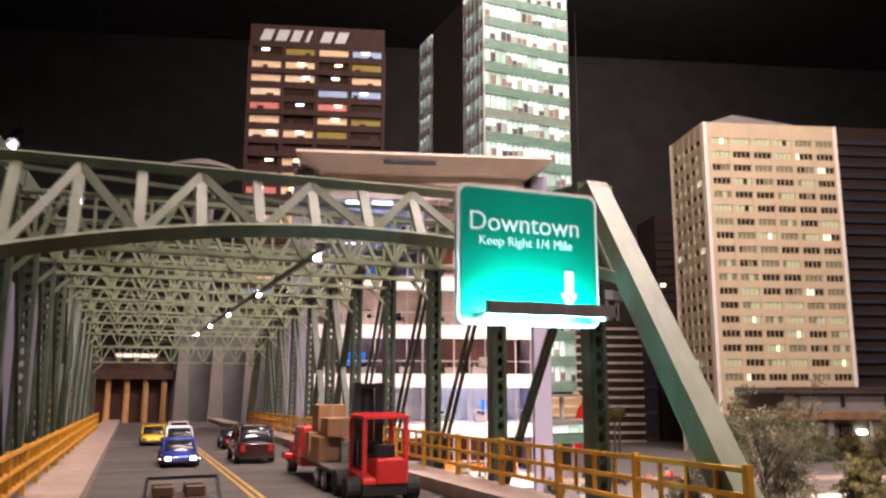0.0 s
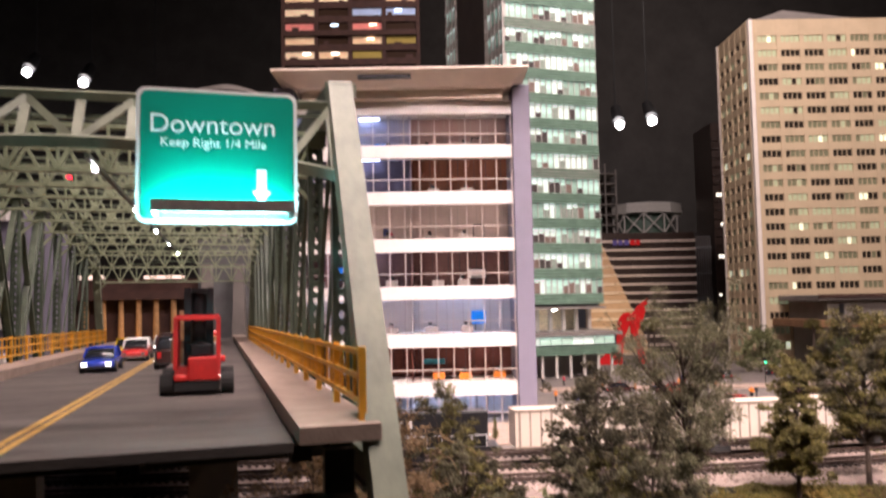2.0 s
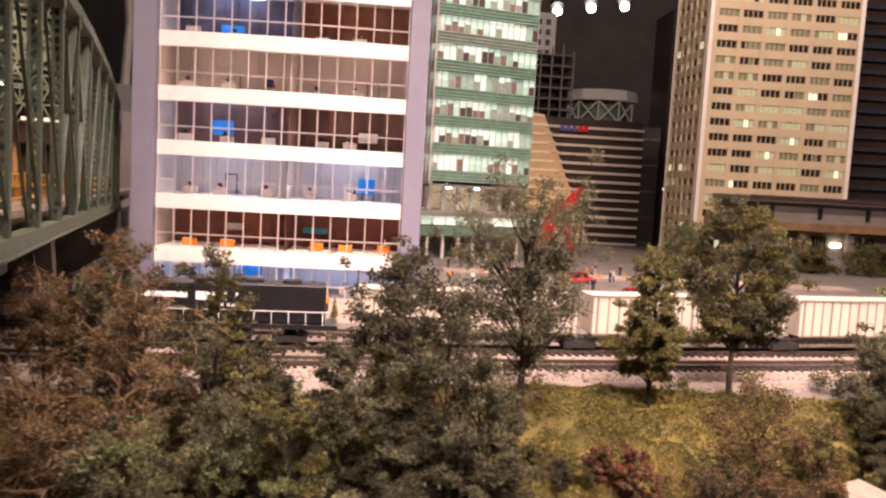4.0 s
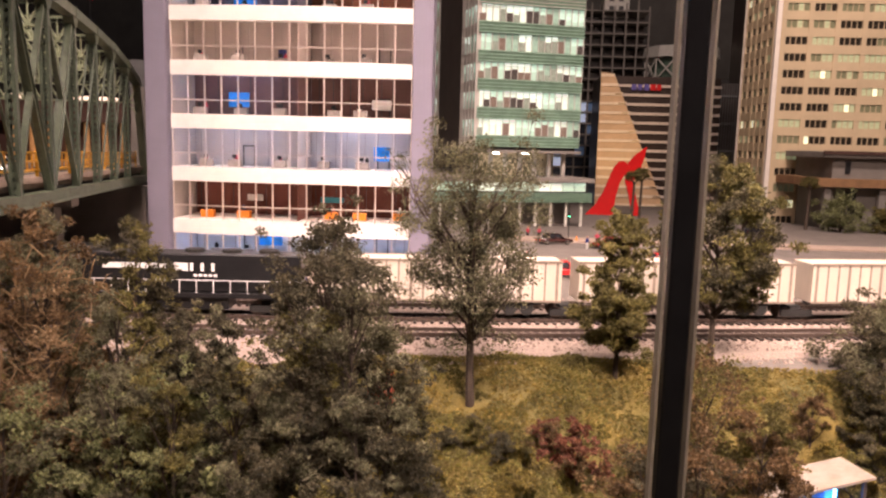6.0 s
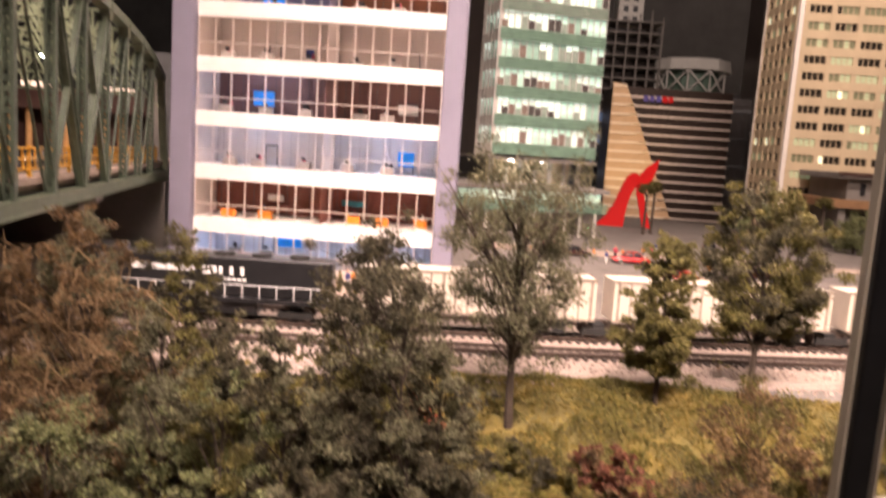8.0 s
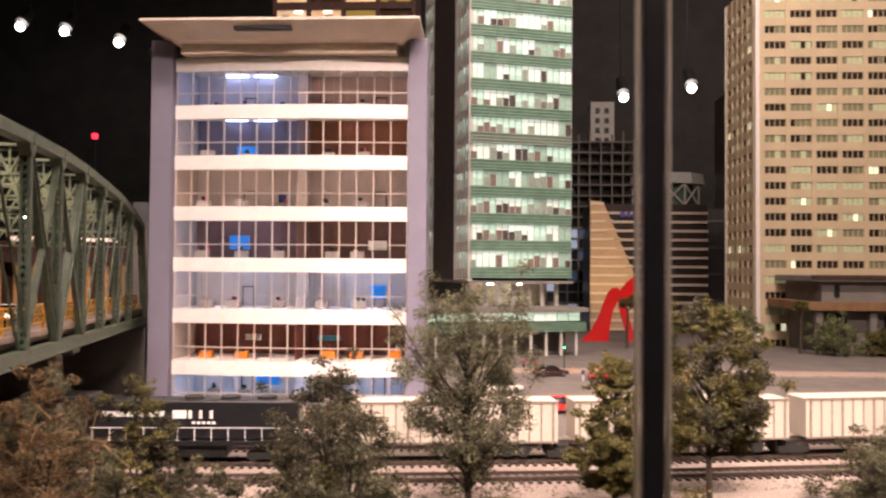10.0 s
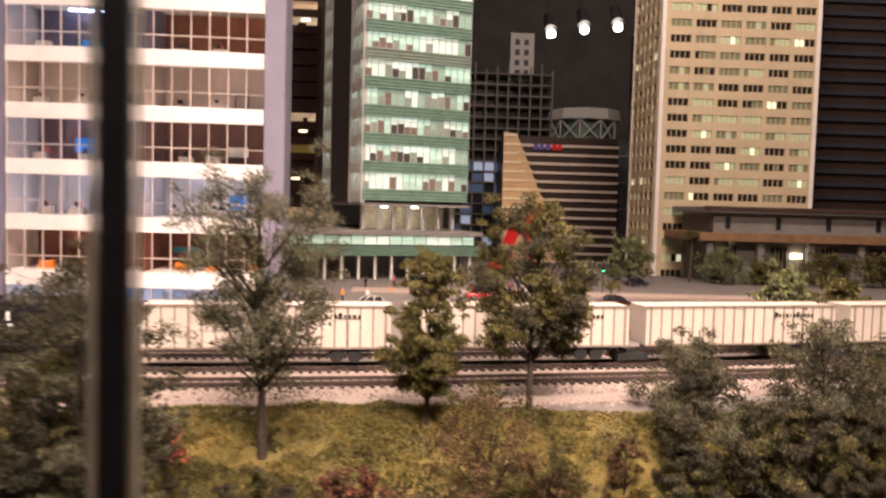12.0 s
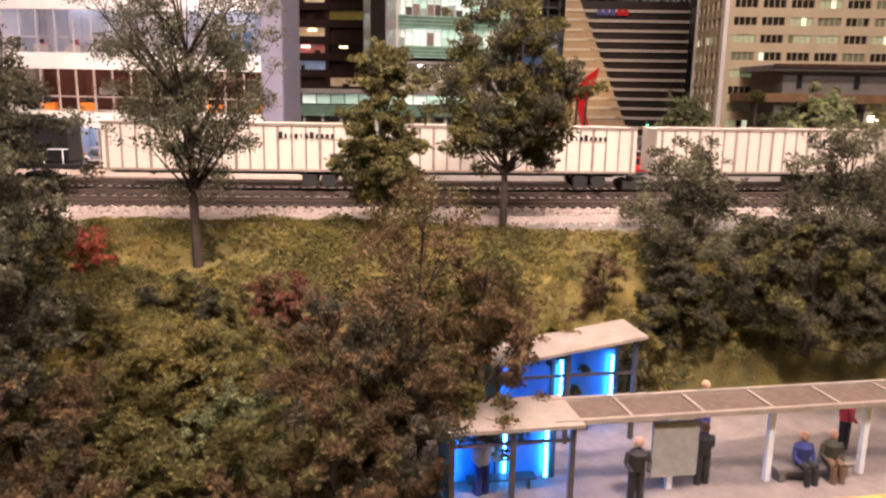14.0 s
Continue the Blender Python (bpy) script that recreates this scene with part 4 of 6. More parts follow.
box(bm, -0.048, 0.048, 0, 0.005, 0, 0.0250)
bp_ = mesh_of("window", bm, M["brownwin"])
rr = random.Random(3)
lit_lamp = {c: glow("room_lamp_" + c, col, 4.5) for c, col in (("warm", (1.0, 0.78, 0.5)), ("white", (1.0, 0.95, 0.88)), ("cool", (0.7, 0.85, 1.0)))}
for r in range(nr):
    for i in range(4):
        if rr.random() < 0.82:
            at = pose(-0.166 + i * 0.11, 0.006, -0.02 + r * 0.0475 + 0.0223)
            o = new("window", bp_)
            o.parent, o.matrix_local = bt, at
            if rr.random() < 0.62:
                x = rr.uniform(-0.012, 0.022)
                ob = boxes("ceiling_lamp", [(x - 0.012, x + 0.012, -0.0035, -0.0005, 0.0155, 0.0205)], lit_lamp[rr.choice(["warm", "white", "white", "cool"])], bt, "glowing room lamp")
                ob.matrix_local = at
            if rr.random() < 0.6:
                x, w, h = rr.uniform(-0.04, 0.03), rr.uniform(0.006, 0.014), rr.uniform(0.006, 0.014)
                ob = boxes("room_furniture", [(x - w, x + w, -0.0028, -0.0006, 0, h)], M["brown"], bt)
                ob.matrix_local = at

# ---- the tan tower ----
tt = thing("tan_tower", pose(1.375, 2.195, 0), "tan concrete office tower with dark windows, some lit", "office tower")
TW, TD, TZ0, TZ1, NR = 0.452, 0.26, -0.07, 0.985, 23
boxes("core", [(0.008, TW - 0.008, 0.008, TD, TZ0, TZ1 - 0.002)], M["dark"], tt)
RH = (TZ1 - TZ0 - 0.05) / NR
for r in range(NR + 1):
    z = TZ0 + r * RH + 0.0
    z1 = z + (0.0235 if r < NR else 0.05)
    boxes("spandrel", [(0.012, TW - 0.012, 0.0, 0.0078, z, z1)], M["tan"], tt)
    boxes("side_spandrel", [(0.0, 0.0078, 0.012, TD, z, z1)], M["tan"], tt)
cols = [0.020 + i * 0.0705 for i in range(7)]
for i in range(7):
    boxes("pier", [(cols[i] - 0.0070, cols[i] + 0.0058, -0.0012, 0.0077, TZ0, TZ1)], M["tan"], tt)
    if i < 6:
        for dx in (-0.0146, 0.0, 0.0146):
            x = cols[i] + 0.0343 + dx
            boxes("window_mullion", [(x - 0.0008, x + 0.0008, 0.0014, 0.0077, TZ0, TZ1)], M["tan"], tt)
for k in range(6):
    y = 0.02 + k * 0.045
    boxes("side_pier", [(-0.0012, 0.0077, y - 0.006, y + 0.006, TZ0, TZ1)], M["tan"], tt)
for x in (0.0, TW - 0.012):
    boxes("corner_column", [(x, x + 0.0115, -0.003, 0.0115, TZ0, TZ1)], M["tan_white"], tt, "pale corner column")
boxes("corner_column", [(-0.003, 0.003, TD - 0.012, TD, TZ0, TZ1)], M["tan_white"], tt)
bm = bmesh.new()
for k in range(4):
    x = -0.0219 + k * 0.0146
    box(bm, x - 0.0066, x + 0.0066, 0.0, 0.004, 0, RH - 0.0230)
tw = mesh_of("window", bm, M["tanwin"])
rows_of(tt, "window", tw, [pose(cols[i] + 0.0343, 0.0035, TZ0 + r * RH + 0.0238) for r in range(NR) for i in range(6)])
bm = bmesh.new()
box(bm, 0.0, 0.004, -0.0155, 0.0155, 0, RH - 0.0240)
tws = mesh_of("side_window", bm, M["tanwin"])
rows_of(tt, "side_window", tws, [pose(0.0035, 0.0425 + k * 0.045, TZ0 + r * RH + 0.0238) for r in range(NR) for k in range(5)])
bm = bmesh.new()
lo = [bm.verts.new((x, y, TZ1 + 0.0004)) for x, y in ((0.02, 0.01), (TW - 0.07, 0.01), (TW - 0.07, TD), (0.02, TD))]
ap = [bm.verts.new((x, TD * 0.35, TZ1 + h)) for x, h in ((0.15, 0.062), (TW - 0.085, 0.034))]
bm.faces.new((lo[0], lo[1], ap[1], ap[0]))
bm.faces.new((lo[2], lo[3], ap[0], ap[1]))
bm.faces.new((lo[1], lo[2], ap[1]))
bm.faces.new((lo[3], lo[0], ap[0]))
bm.faces.new(lo[::-1])
part("roof", bm, M["concrete"], tt, "low grey-green hipped roof")

# ---- the striped wedge building and what stands behind it ----
wd = thing("striped_building", pose(1.094, 3.36, 0), "dark building with pale stripes and a lit cream sail-shaped wall", "building")
boxes("core", [(0.0, 0.49, 0.01, 0.3, -0.12, 0.445)], M["stripe_dark"], wd)
for k in range(14):
    z = -0.1 + k * 0.0385
    boxes("stripe", [(0.0, 0.492, 0.0, 0.0098, z, z + 0.011)], M["stripe"], wd)
bm = bmesh.new()
prism(bm, [(-0.01, -0.12), (0.29, -0.12), (0.045, 0.452), (-0.01, 0.46)], "y", -0.012, -0.002)
part("sail_wall", bm, M["sail"], wd, "warm-lit cream triangular wall")
for k in range(15):
    z = -0.1 + k * 0.0385
    f = (z + 0.12) / 0.572
    edge = 0.29 - 0.245 * f
    boxes("sail_louvre", [(-0.0105, edge - 0.004, -0.0165, -0.0122, z + 0.001, z + 0.0125)], M["sail_pale"], wd, "pale louvre across the sail wall")
    if k < 13:
        boxes("sail_step", [(edge - 0.034, edge - 0.001, -0.026, -0.0166, z + 0.010, z + 0.0135)], M["sail_pale"], wd, "small pale step on the sloping edge")
M["mark_blue"] = mat("purple_blue_mark", (0.10, 0.08, 0.30), 0.4)
for k, w in enumerate((0.02, 0.018, 0.02, 0.022, 0.018)):
    x = 0.12 + k * 0.026
    boxes("mark_bar", [(x, x + w, -0.006, -0.0005, 0.388, 0.412)], M["mark_blue"] if k < 3 else M["red"], wd, "purple bar of a mark" if k < 3 else "red bar of a mark")
lamp("sail_flood", "SPOT", look((1.145, 3.0, -0.03), (1.165, 3.36, 0.2)), 2.2, (1.0, 0.72, 0.38), 0.02, cone=70, blend=0.8)

dr = thing("drum_building", pose(1.66, 4.3, 0), "grey round-topped building with lattice lit drum", "building")
boxes("body", [(-0.23, 0.26, 0.0, 0.4, -0.14, 0.52)], M["slate"], dr)
bm = bmesh.new()
for k in range(5):
    a0, a1 = math.pi * (1 + k / 5), math.pi * (1 + (k + 1) / 5)
    p0, p1 = (0.02 + 0.19 * math.cos(a0), 0.2 + 0.19 * math.sin(a0)), (0.02 + 0.19 * math.cos(a1), 0.2 + 0.19 * math.sin(a1))
    for a, b in (((*p0, 0.52), (*p1, 0.64)), ((*p1, 0.52), (*p0, 0.64)), ((*p0, 0.64), (*p1, 0.64)), ((*p0, 0.52), (*p0, 0.64))):
        beam(bm, a, b, 0.007, 0.007)
part("lattice", bm, M["paleframe"], dr)
bm = bmesh.new()
tube(bm, (0.02, 0.2, 0.521), (0.02, 0.2, 0.64), 0.15, n=24)
part("drum", bm, mat("drum_glass", (0.12, 0.18, 0.14), 0.3), dr)
bm = bmesh.new()
tube(bm, (0.02, 0.2, 0.6405), (0.02, 0.2, 0.70), 0.215, 0.205, n=10)
part("cap", bm, M["paleframe"], dr)

cb = thing("frame_building", pose(1.22, 4.2, 0), "unfinished concrete frame building with open bays", "building", "")
for k in range(18):
    z = -0.14 + k * 0.058
    boxes("floor_slab", [(-0.32, 0.225, 0.0, 0.3, z, z + 0.007)], M["concrete"], cb)
for i in range(10):
    x = -0.315 + i * 0.0595
    boxes("column", [(x - 0.004, x + 0.004, 0.002, 0.014, -0.14, 0.845)], M["concrete"], cb)
bm = bmesh.new()
box(bm, -0.025, 0.025, 0, 0.003, 0, 0.046)
fp = mesh_of("bay_pane", bm, windows_mat("dim_blue_panes", [(0.55, (0.03, 0.035, 0.045), 0.0), (0.3, (0.12, 0.2, 0.35), 0.12), (0.15, (0.5, 0.6, 0.8), 0.4)]))
for r in range(9):
    for i in range(9):
        o = new("bay_pane", fp)
        o.parent = cb
        o.matrix_local = pose(-0.285 + 0.0595 * i, 0.02, -0.14 + r * 0.058 + 0.009)
boxes("back_wall", [(-0.31, 0.215, 0.1, 0.104, -0.14, 0.83)], M["stripe_dark"], cb)
for i in range(10):
    x = -0.315 + i * 0.0595
    boxes("column_stub", [(x - 0.004, x + 0.004, 0.002, 0.010, 0.8535, 0.872 + 0.018 * ((i * 7) % 3))], M["concrete"], cb)
boxes("stair_tower", [(0.0, 0.13, 0.1045, 0.25, 0.83, 1.09)], M["paleframe"], cb)
for k in range(4):
    for x in (0.025, 0.075):
        boxes("stair_window", [(x, x + 0.025, 0.1005, 0.104, 0.86 + k * 0.055, 0.89 + k * 0.055)], M["dark"], cb)

gl = thing("grey_office", pose(1.64, 3.55, 0), "low dark grey glass building behind the tan tower", "building")
boxes("core", [(0.0, 0.085, 0.01, 0.25, -0.13, 0.44)], M["stripe_dark"], gl)
for k in range(8):
    boxes("mullion", [(0.003 + 0.011 * k, 0.006 + 0.011 * k, 0.0, 0.0098, -0.13, 0.44)], M["slate"], gl)
for k in range(5):
    boxes("floor_edge", [(0.0, 0.086, -0.002, -0.0002, -0.1 + 0.12 * k, -0.09 + 0.12 * k)], M["slate"], gl)
dk = thing("dark_tower", pose(1.79, 3.5, 0), "slim dark tower with a few lit windows", "tower")
boxes("core", [(-0.06, 0.2, 0.01, 0.25, -0.12, 0.97)], M["stripe_dark"], dk)
for k in range(24):
    boxes("ledge", [(-0.062, 0.2, 0.0, 0.0098, -0.06 + k * 0.041, -0.05 + k * 0.041)], M["stripe_dark"], dk)
for x, z in ((-0.045, 0.62), (-0.03, 0.62), (-0.045, 0.33), (-0.03, 0.33), (-0.05, 0.15), (-0.03, 0.48)):
    boxes("lit_window", [(x, x + 0.010, 0.004, 0.0096, z, z + 0.016)], glow("lit_window", (1.0, 0.9, 0.7), 2.0), dk)
rt = thing("dark_glass_tower", pose(2.12, 2.5, 0), "dark striped glass tower in shadow", "tower")
M["slate_blue"] = mat("slate_blue_ledge", (0.035, 0.037, 0.046), 0.4, 0, 0.2, 30)
boxes("core", [(-0.12, 0.5, 0.01, 0.4, -0.08, 1.10)], M["stripe_dark"], rt)
for k in range(27):
    boxes("ledge", [(-0.122, 0.5, 0.0, 0.0098, -0.06 + k * 0.042, -0.046 + k * 0.042)], M["slate_blue"], rt)

# ---- the low concrete hall ----
mu = thing("concrete_hall", pose(1.425, 1.95, 0.010), "weathered concrete hall with deep brown-edged roof slabs", "building")
boxes("roof_slab", [(0.0, 1.2, 0.0, 0.24, 0.128, 0.143)], M["concrete"], mu, "flat roof slab with rusty edge", 0.001)
boxes("fascia", [(-0.002, 1.202, -0.004, -0.0005, 0.136, 0.1445)], M["brown"], mu)
boxes("upper_wall", [(0.03, 1.2, 0.016, 0.24, 0.078, 0.1278)], M["concrete"], mu)
boxes("gallery_slab", [(-0.02, 1.2, -0.01, 0.24, 0.058, 0.0778)], mat("rusty_slab", (0.24, 0.13, 0.06), 0.8, 0, 0.25, 30), mu)
boxes("lower_wall", [(0.04, 1.2, 0.026, 0.24, -0.06, 0.0578)], M["concrete"], mu)
for k in range(9):
    x = 0.01 + k * 0.13
    boxes("column", [(x, x + 0.016, 0.0, 0.016, -0.05, 0.0578)], M["concrete"], mu)
    boxes("window_slot", [(x + 0.045, x + 0.085, 0.0235, 0.0258, -0.03, 0.044)], M["dark"], mu)
    for j in range(3):
        boxes("window_bar", [(x + 0.054 + 0.010 * j, x + 0.056 + 0.010 * j, 0.0215, 0.0233, -0.03, 0.044)], M["concrete"], mu)
    boxes("upper_slot", [(x + 0.05, x + 0.062, 0.0135, 0.0158, 0.09, 0.12)], M["dark"], mu)
boxes("wall_lamp", [(0.236, 0.261, 0.016, 0.0232, 0.018, 0.028)], glow("hall_lamp", (1.0, 0.85, 0.6), 12), mu)

# ---- the red sculpture ----
rs = thing("red_sculpture", pose(1.017, 2.36, ground_z(1.0, 2.36)), "large red sheet-steel sculpture with arched legs and a curved horn", "sculpture")


def blade(pts, y0, y1):
    bm = bmesh.new()
    prism(bm, pts, "y", y0, y1)
    return part("blade", bm, M["red"], rs, bevel=0.0008)


blade([(-0.104, 0), (-0.020, 0), (-0.016, 0.05), (-0.006, 0.095), (0.008, 0.122), (0.020, 0.132), (0.017, 0.150), (0.005, 0.162), (-0.010, 0.160), (-0.024, 0.145), (-0.036, 0.115), (-0.052, 0.07), (-0.075, 0.03)], -0.014, -0.006)
blade([(0.006, 0.150), (0.020, 0.148), (0.034, 0.10), (0.048, 0.05), (0.062, 0), (0.038, 0), (0.026, 0.05), (0.012, 0.10)], -0.005, 0.003)
blade([(0.008, 0.128), (0.018, 0.156), (0.038, 0.180), (0.072, 0.206), (0.067, 0.175), (0.058, 0.145), (0.046, 0.115), (0.030, 0.095), (0.016, 0.106)], 0.004, 0.010)
blade([(-0.060, 0), (-0.034, 0), (-0.012, 0.075), (-0.002, 0.118), (-0.014, 0.118), (-0.030, 0.075)], 0.011, 0.022)

# ---- hall spotlights, far behind the layout ----
for k, (x, y, z) in enumerate(((3.05, 9.0, 2.255), (2.66, 9.0, 2.21), (2.27, 9.0, 2.15), (-4.4, 9.0, 2.97), (-3.73, 9.0, 2.83), (-4.95, 9.0, 3.03), (-2.95, 9.0, 2.2))):
    sp_ = thing("hall_spotlight", pose(x, y, z), "glaring white ceiling spotlight of the hall", "spotlight", "hall spotlights")
    bm = bmesh.new()
    bmesh.ops.create_uvsphere(bm, u_segments=16, v_segments=10, radius=0.050)
    part("bulb", bm, glow("spot_bulb", (1.0, 0.93, 0.84), 30), sp_)
    bm = bmesh.new()
    tube(bm, (0, 0.03, 0.055), (0, 0.2, 0.25), 0.075, 0.06, n=14)
    part("can", bm, M["dark"], sp_)
    bm = bmesh.new()
    tube(bm, (0, 0.2, 0.25), (0, 0.2, 5 - z), 0.012, n=8)
    part("rod", bm, M["dark"], sp_)

# ---- the black glazing bar before the layout ----
gb = thing("glazing_bar", pose(0.6436, 0.172, 0, 0, 0, 5), "black metal glazing bar between two clear panes", "glazing bar")
boxes("bar", [(-0.0021, 0.0021, -0.0014, 0.0014, -0.6, 1.4)], M["black"], gb, "", 0.0004)
ground_edge = mat("ground_glass_edge", (0.34, 0.31, 0.25), 0.35, 0, 0.2, 60)
for x0, x1 in ((-0.0034, -0.0029), (0.0029, 0.0034)):
    boxes("pane_edge", [(x0, x1, -0.0011, 0.0011, -0.6, 1.4)], ground_edge, gb, "pale ground glass edge")

# ---- trees and bushes ----
def leaf_mat(name, a, b, spread=0.24):
    m = mat(name, a, 0.75, 0, 0.2, 60, other=b, per_island=spread)
    nt = m.node_tree
    surf = nt.nodes["Principled BSDF"]
    thin = nt.nodes.new("ShaderNodeBsdfTranslucent")
    both = nt.nodes.new("ShaderNodeMixShader")
    both.inputs[0].default_value = 0.42
    if surf.inputs["Base Color"].is_linked:
        nt.links.new(surf.inputs["Base Color"].links[0].from_socket, thin.inputs["Color"])
    end = next(n for n in nt.nodes if n.type == "OUTPUT_MATERIAL")
    nt.links.new(surf.outputs[0], both.inputs[1])
    nt.links.new(thin.outputs[0], both.inputs[2])
    nt.links.new(both.outputs[0], end.inputs["Surface"])
    return m


LEAF = {
    "olive": leaf_mat("olive_leaf", (0.205, 0.176, 0.052), (0.072, 0.064, 0.020), 0.42),
    "grey": leaf_mat("grey_green_leaf", (0.205, 0.192, 0.108), (0.082, 0.078, 0.046), 0.42),
    "dark": leaf_mat("dark_leaf", (0.118, 0.102, 0.056), (0.042, 0.038, 0.022), 0.45),
    "brown": leaf_mat("russet_leaf", (0.235, 0.145, 0.066), (0.090, 0.058, 0.028), 0.42),
    "red": leaf_mat("dull_red_leaf", (0.23, 0.085, 0.05), (0.11, 0.042, 0.026), 0.35),
    "coral": leaf_mat("coral_red_leaf", (0.62, 0.165, 0.10), (0.34, 0.085, 0.05), 0.35),
    "gold": leaf_mat("golden_leaf", (0.265, 0.200, 0.046), (0.095, 0.080, 0.022), 0.42),
    "twig": leaf_mat("dry_twig", (0.34, 0.23, 0.12), (0.165, 0.110, 0.058), 0.3),
    "straw": leaf_mat("straw_blade", (0.300, 0.218, 0.055), (0.165, 0.128, 0.036), 0.3),
    "moss": leaf_mat("moss_blade", (0.225, 0.190, 0.046), (0.110, 0.100, 0.028), 0.3),
    "lime": leaf_mat("lime_leaf", (0.285, 0.300, 0.135), (0.110, 0.118, 0.055), 0.45),
}


def flakes(name, c, size, rg):
    """One mesh of small bent leaf flakes at the places c."""
    n = len(c)
    a = rg.normal(size=(n, 3))
    a /= np.linalg.norm(a, axis=1)[:, None]
    o = rg.normal(size=(n, 3))
    b = np.cross(a, o)
    b /= np.linalg.norm(b, axis=1)[:, None] + 1e-9
    e = np.cross(a, b)
    s = size * rg.uniform(0.5, 1.5, size=(n, 1))
    verts = np.stack([c - a * s, c + b * s * 0.6 + e * s * 0.3, c + a * s, c - b * s * 0.6 + e * s * 0.3], axis=1).reshape(-1, 3)
    k = np.arange(n)[:, None] * 4
    faces = np.concatenate([k, k + 1, k + 2, k, k + 2, k + 3], axis=1).reshape(-1, 3)
    me = bpy.data.meshes.new(name)
    me.from_pydata(verts.tolist(), [], faces.tolist())
    return me


def crown_mesh(rng, blobs, count, size, flat=0.0):
    """Leaf flakes thrown on and in the blobs (x, y, z, radius, half height), thinner at the outside, so that the outline stays ragged."""
    rg = np.random.default_rng(rng.randrange(1 << 30))
    B = np.array(blobs)
    w = B[:, 3] ** 2 * B[:, 4]
    pick = B[rg.choice(len(B), size=count, p=w / w.sum())]
    u = rg.normal(size=(count, 3))
    u /= np.linalg.norm(u, axis=1)[:, None] + 1e-6
    d = (rg.random(count) ** 0.45 * rg.uniform(0.75, 1.12, size=count))[:, None]
    c = pick[:, :3] + u * d * pick[:, [3, 3, 4]]
    return flakes("crown", c, size, rg)


def profile(kind, f):
    """Half width of a crown at the height f (0 foot of the crown, 1 top), as a share of its radius."""
    if kind == "oval":
        return math.sin(math.pi * (0.10 + 0.84 * f)) ** 0.6
    if kind == "broad":
        return min(1.0, 0.62 + 1.1 * f) * (1 - max(0.0, f - 0.55) / 0.62) ** 0.7
    if kind == "vase":
        # a full skirt low down, a waist, and limbs that fan out to the top
        return 0.45 + 2.2 * f if f < 0.25 else (1.0 - 1.9 * (f - 0.25) if f < 0.42 else min(0.98, 0.68 + 0.85 * (f - 0.42)))
    if kind == "egg":
        return min(1.0, 0.72 + 1.6 * f) * (1 - max(0.0, f - 0.3) * 0.62) * (1 if f < 0.9 else 0.8)
    return (1 - f * f) ** 0.5 * 0.9 + 0.1


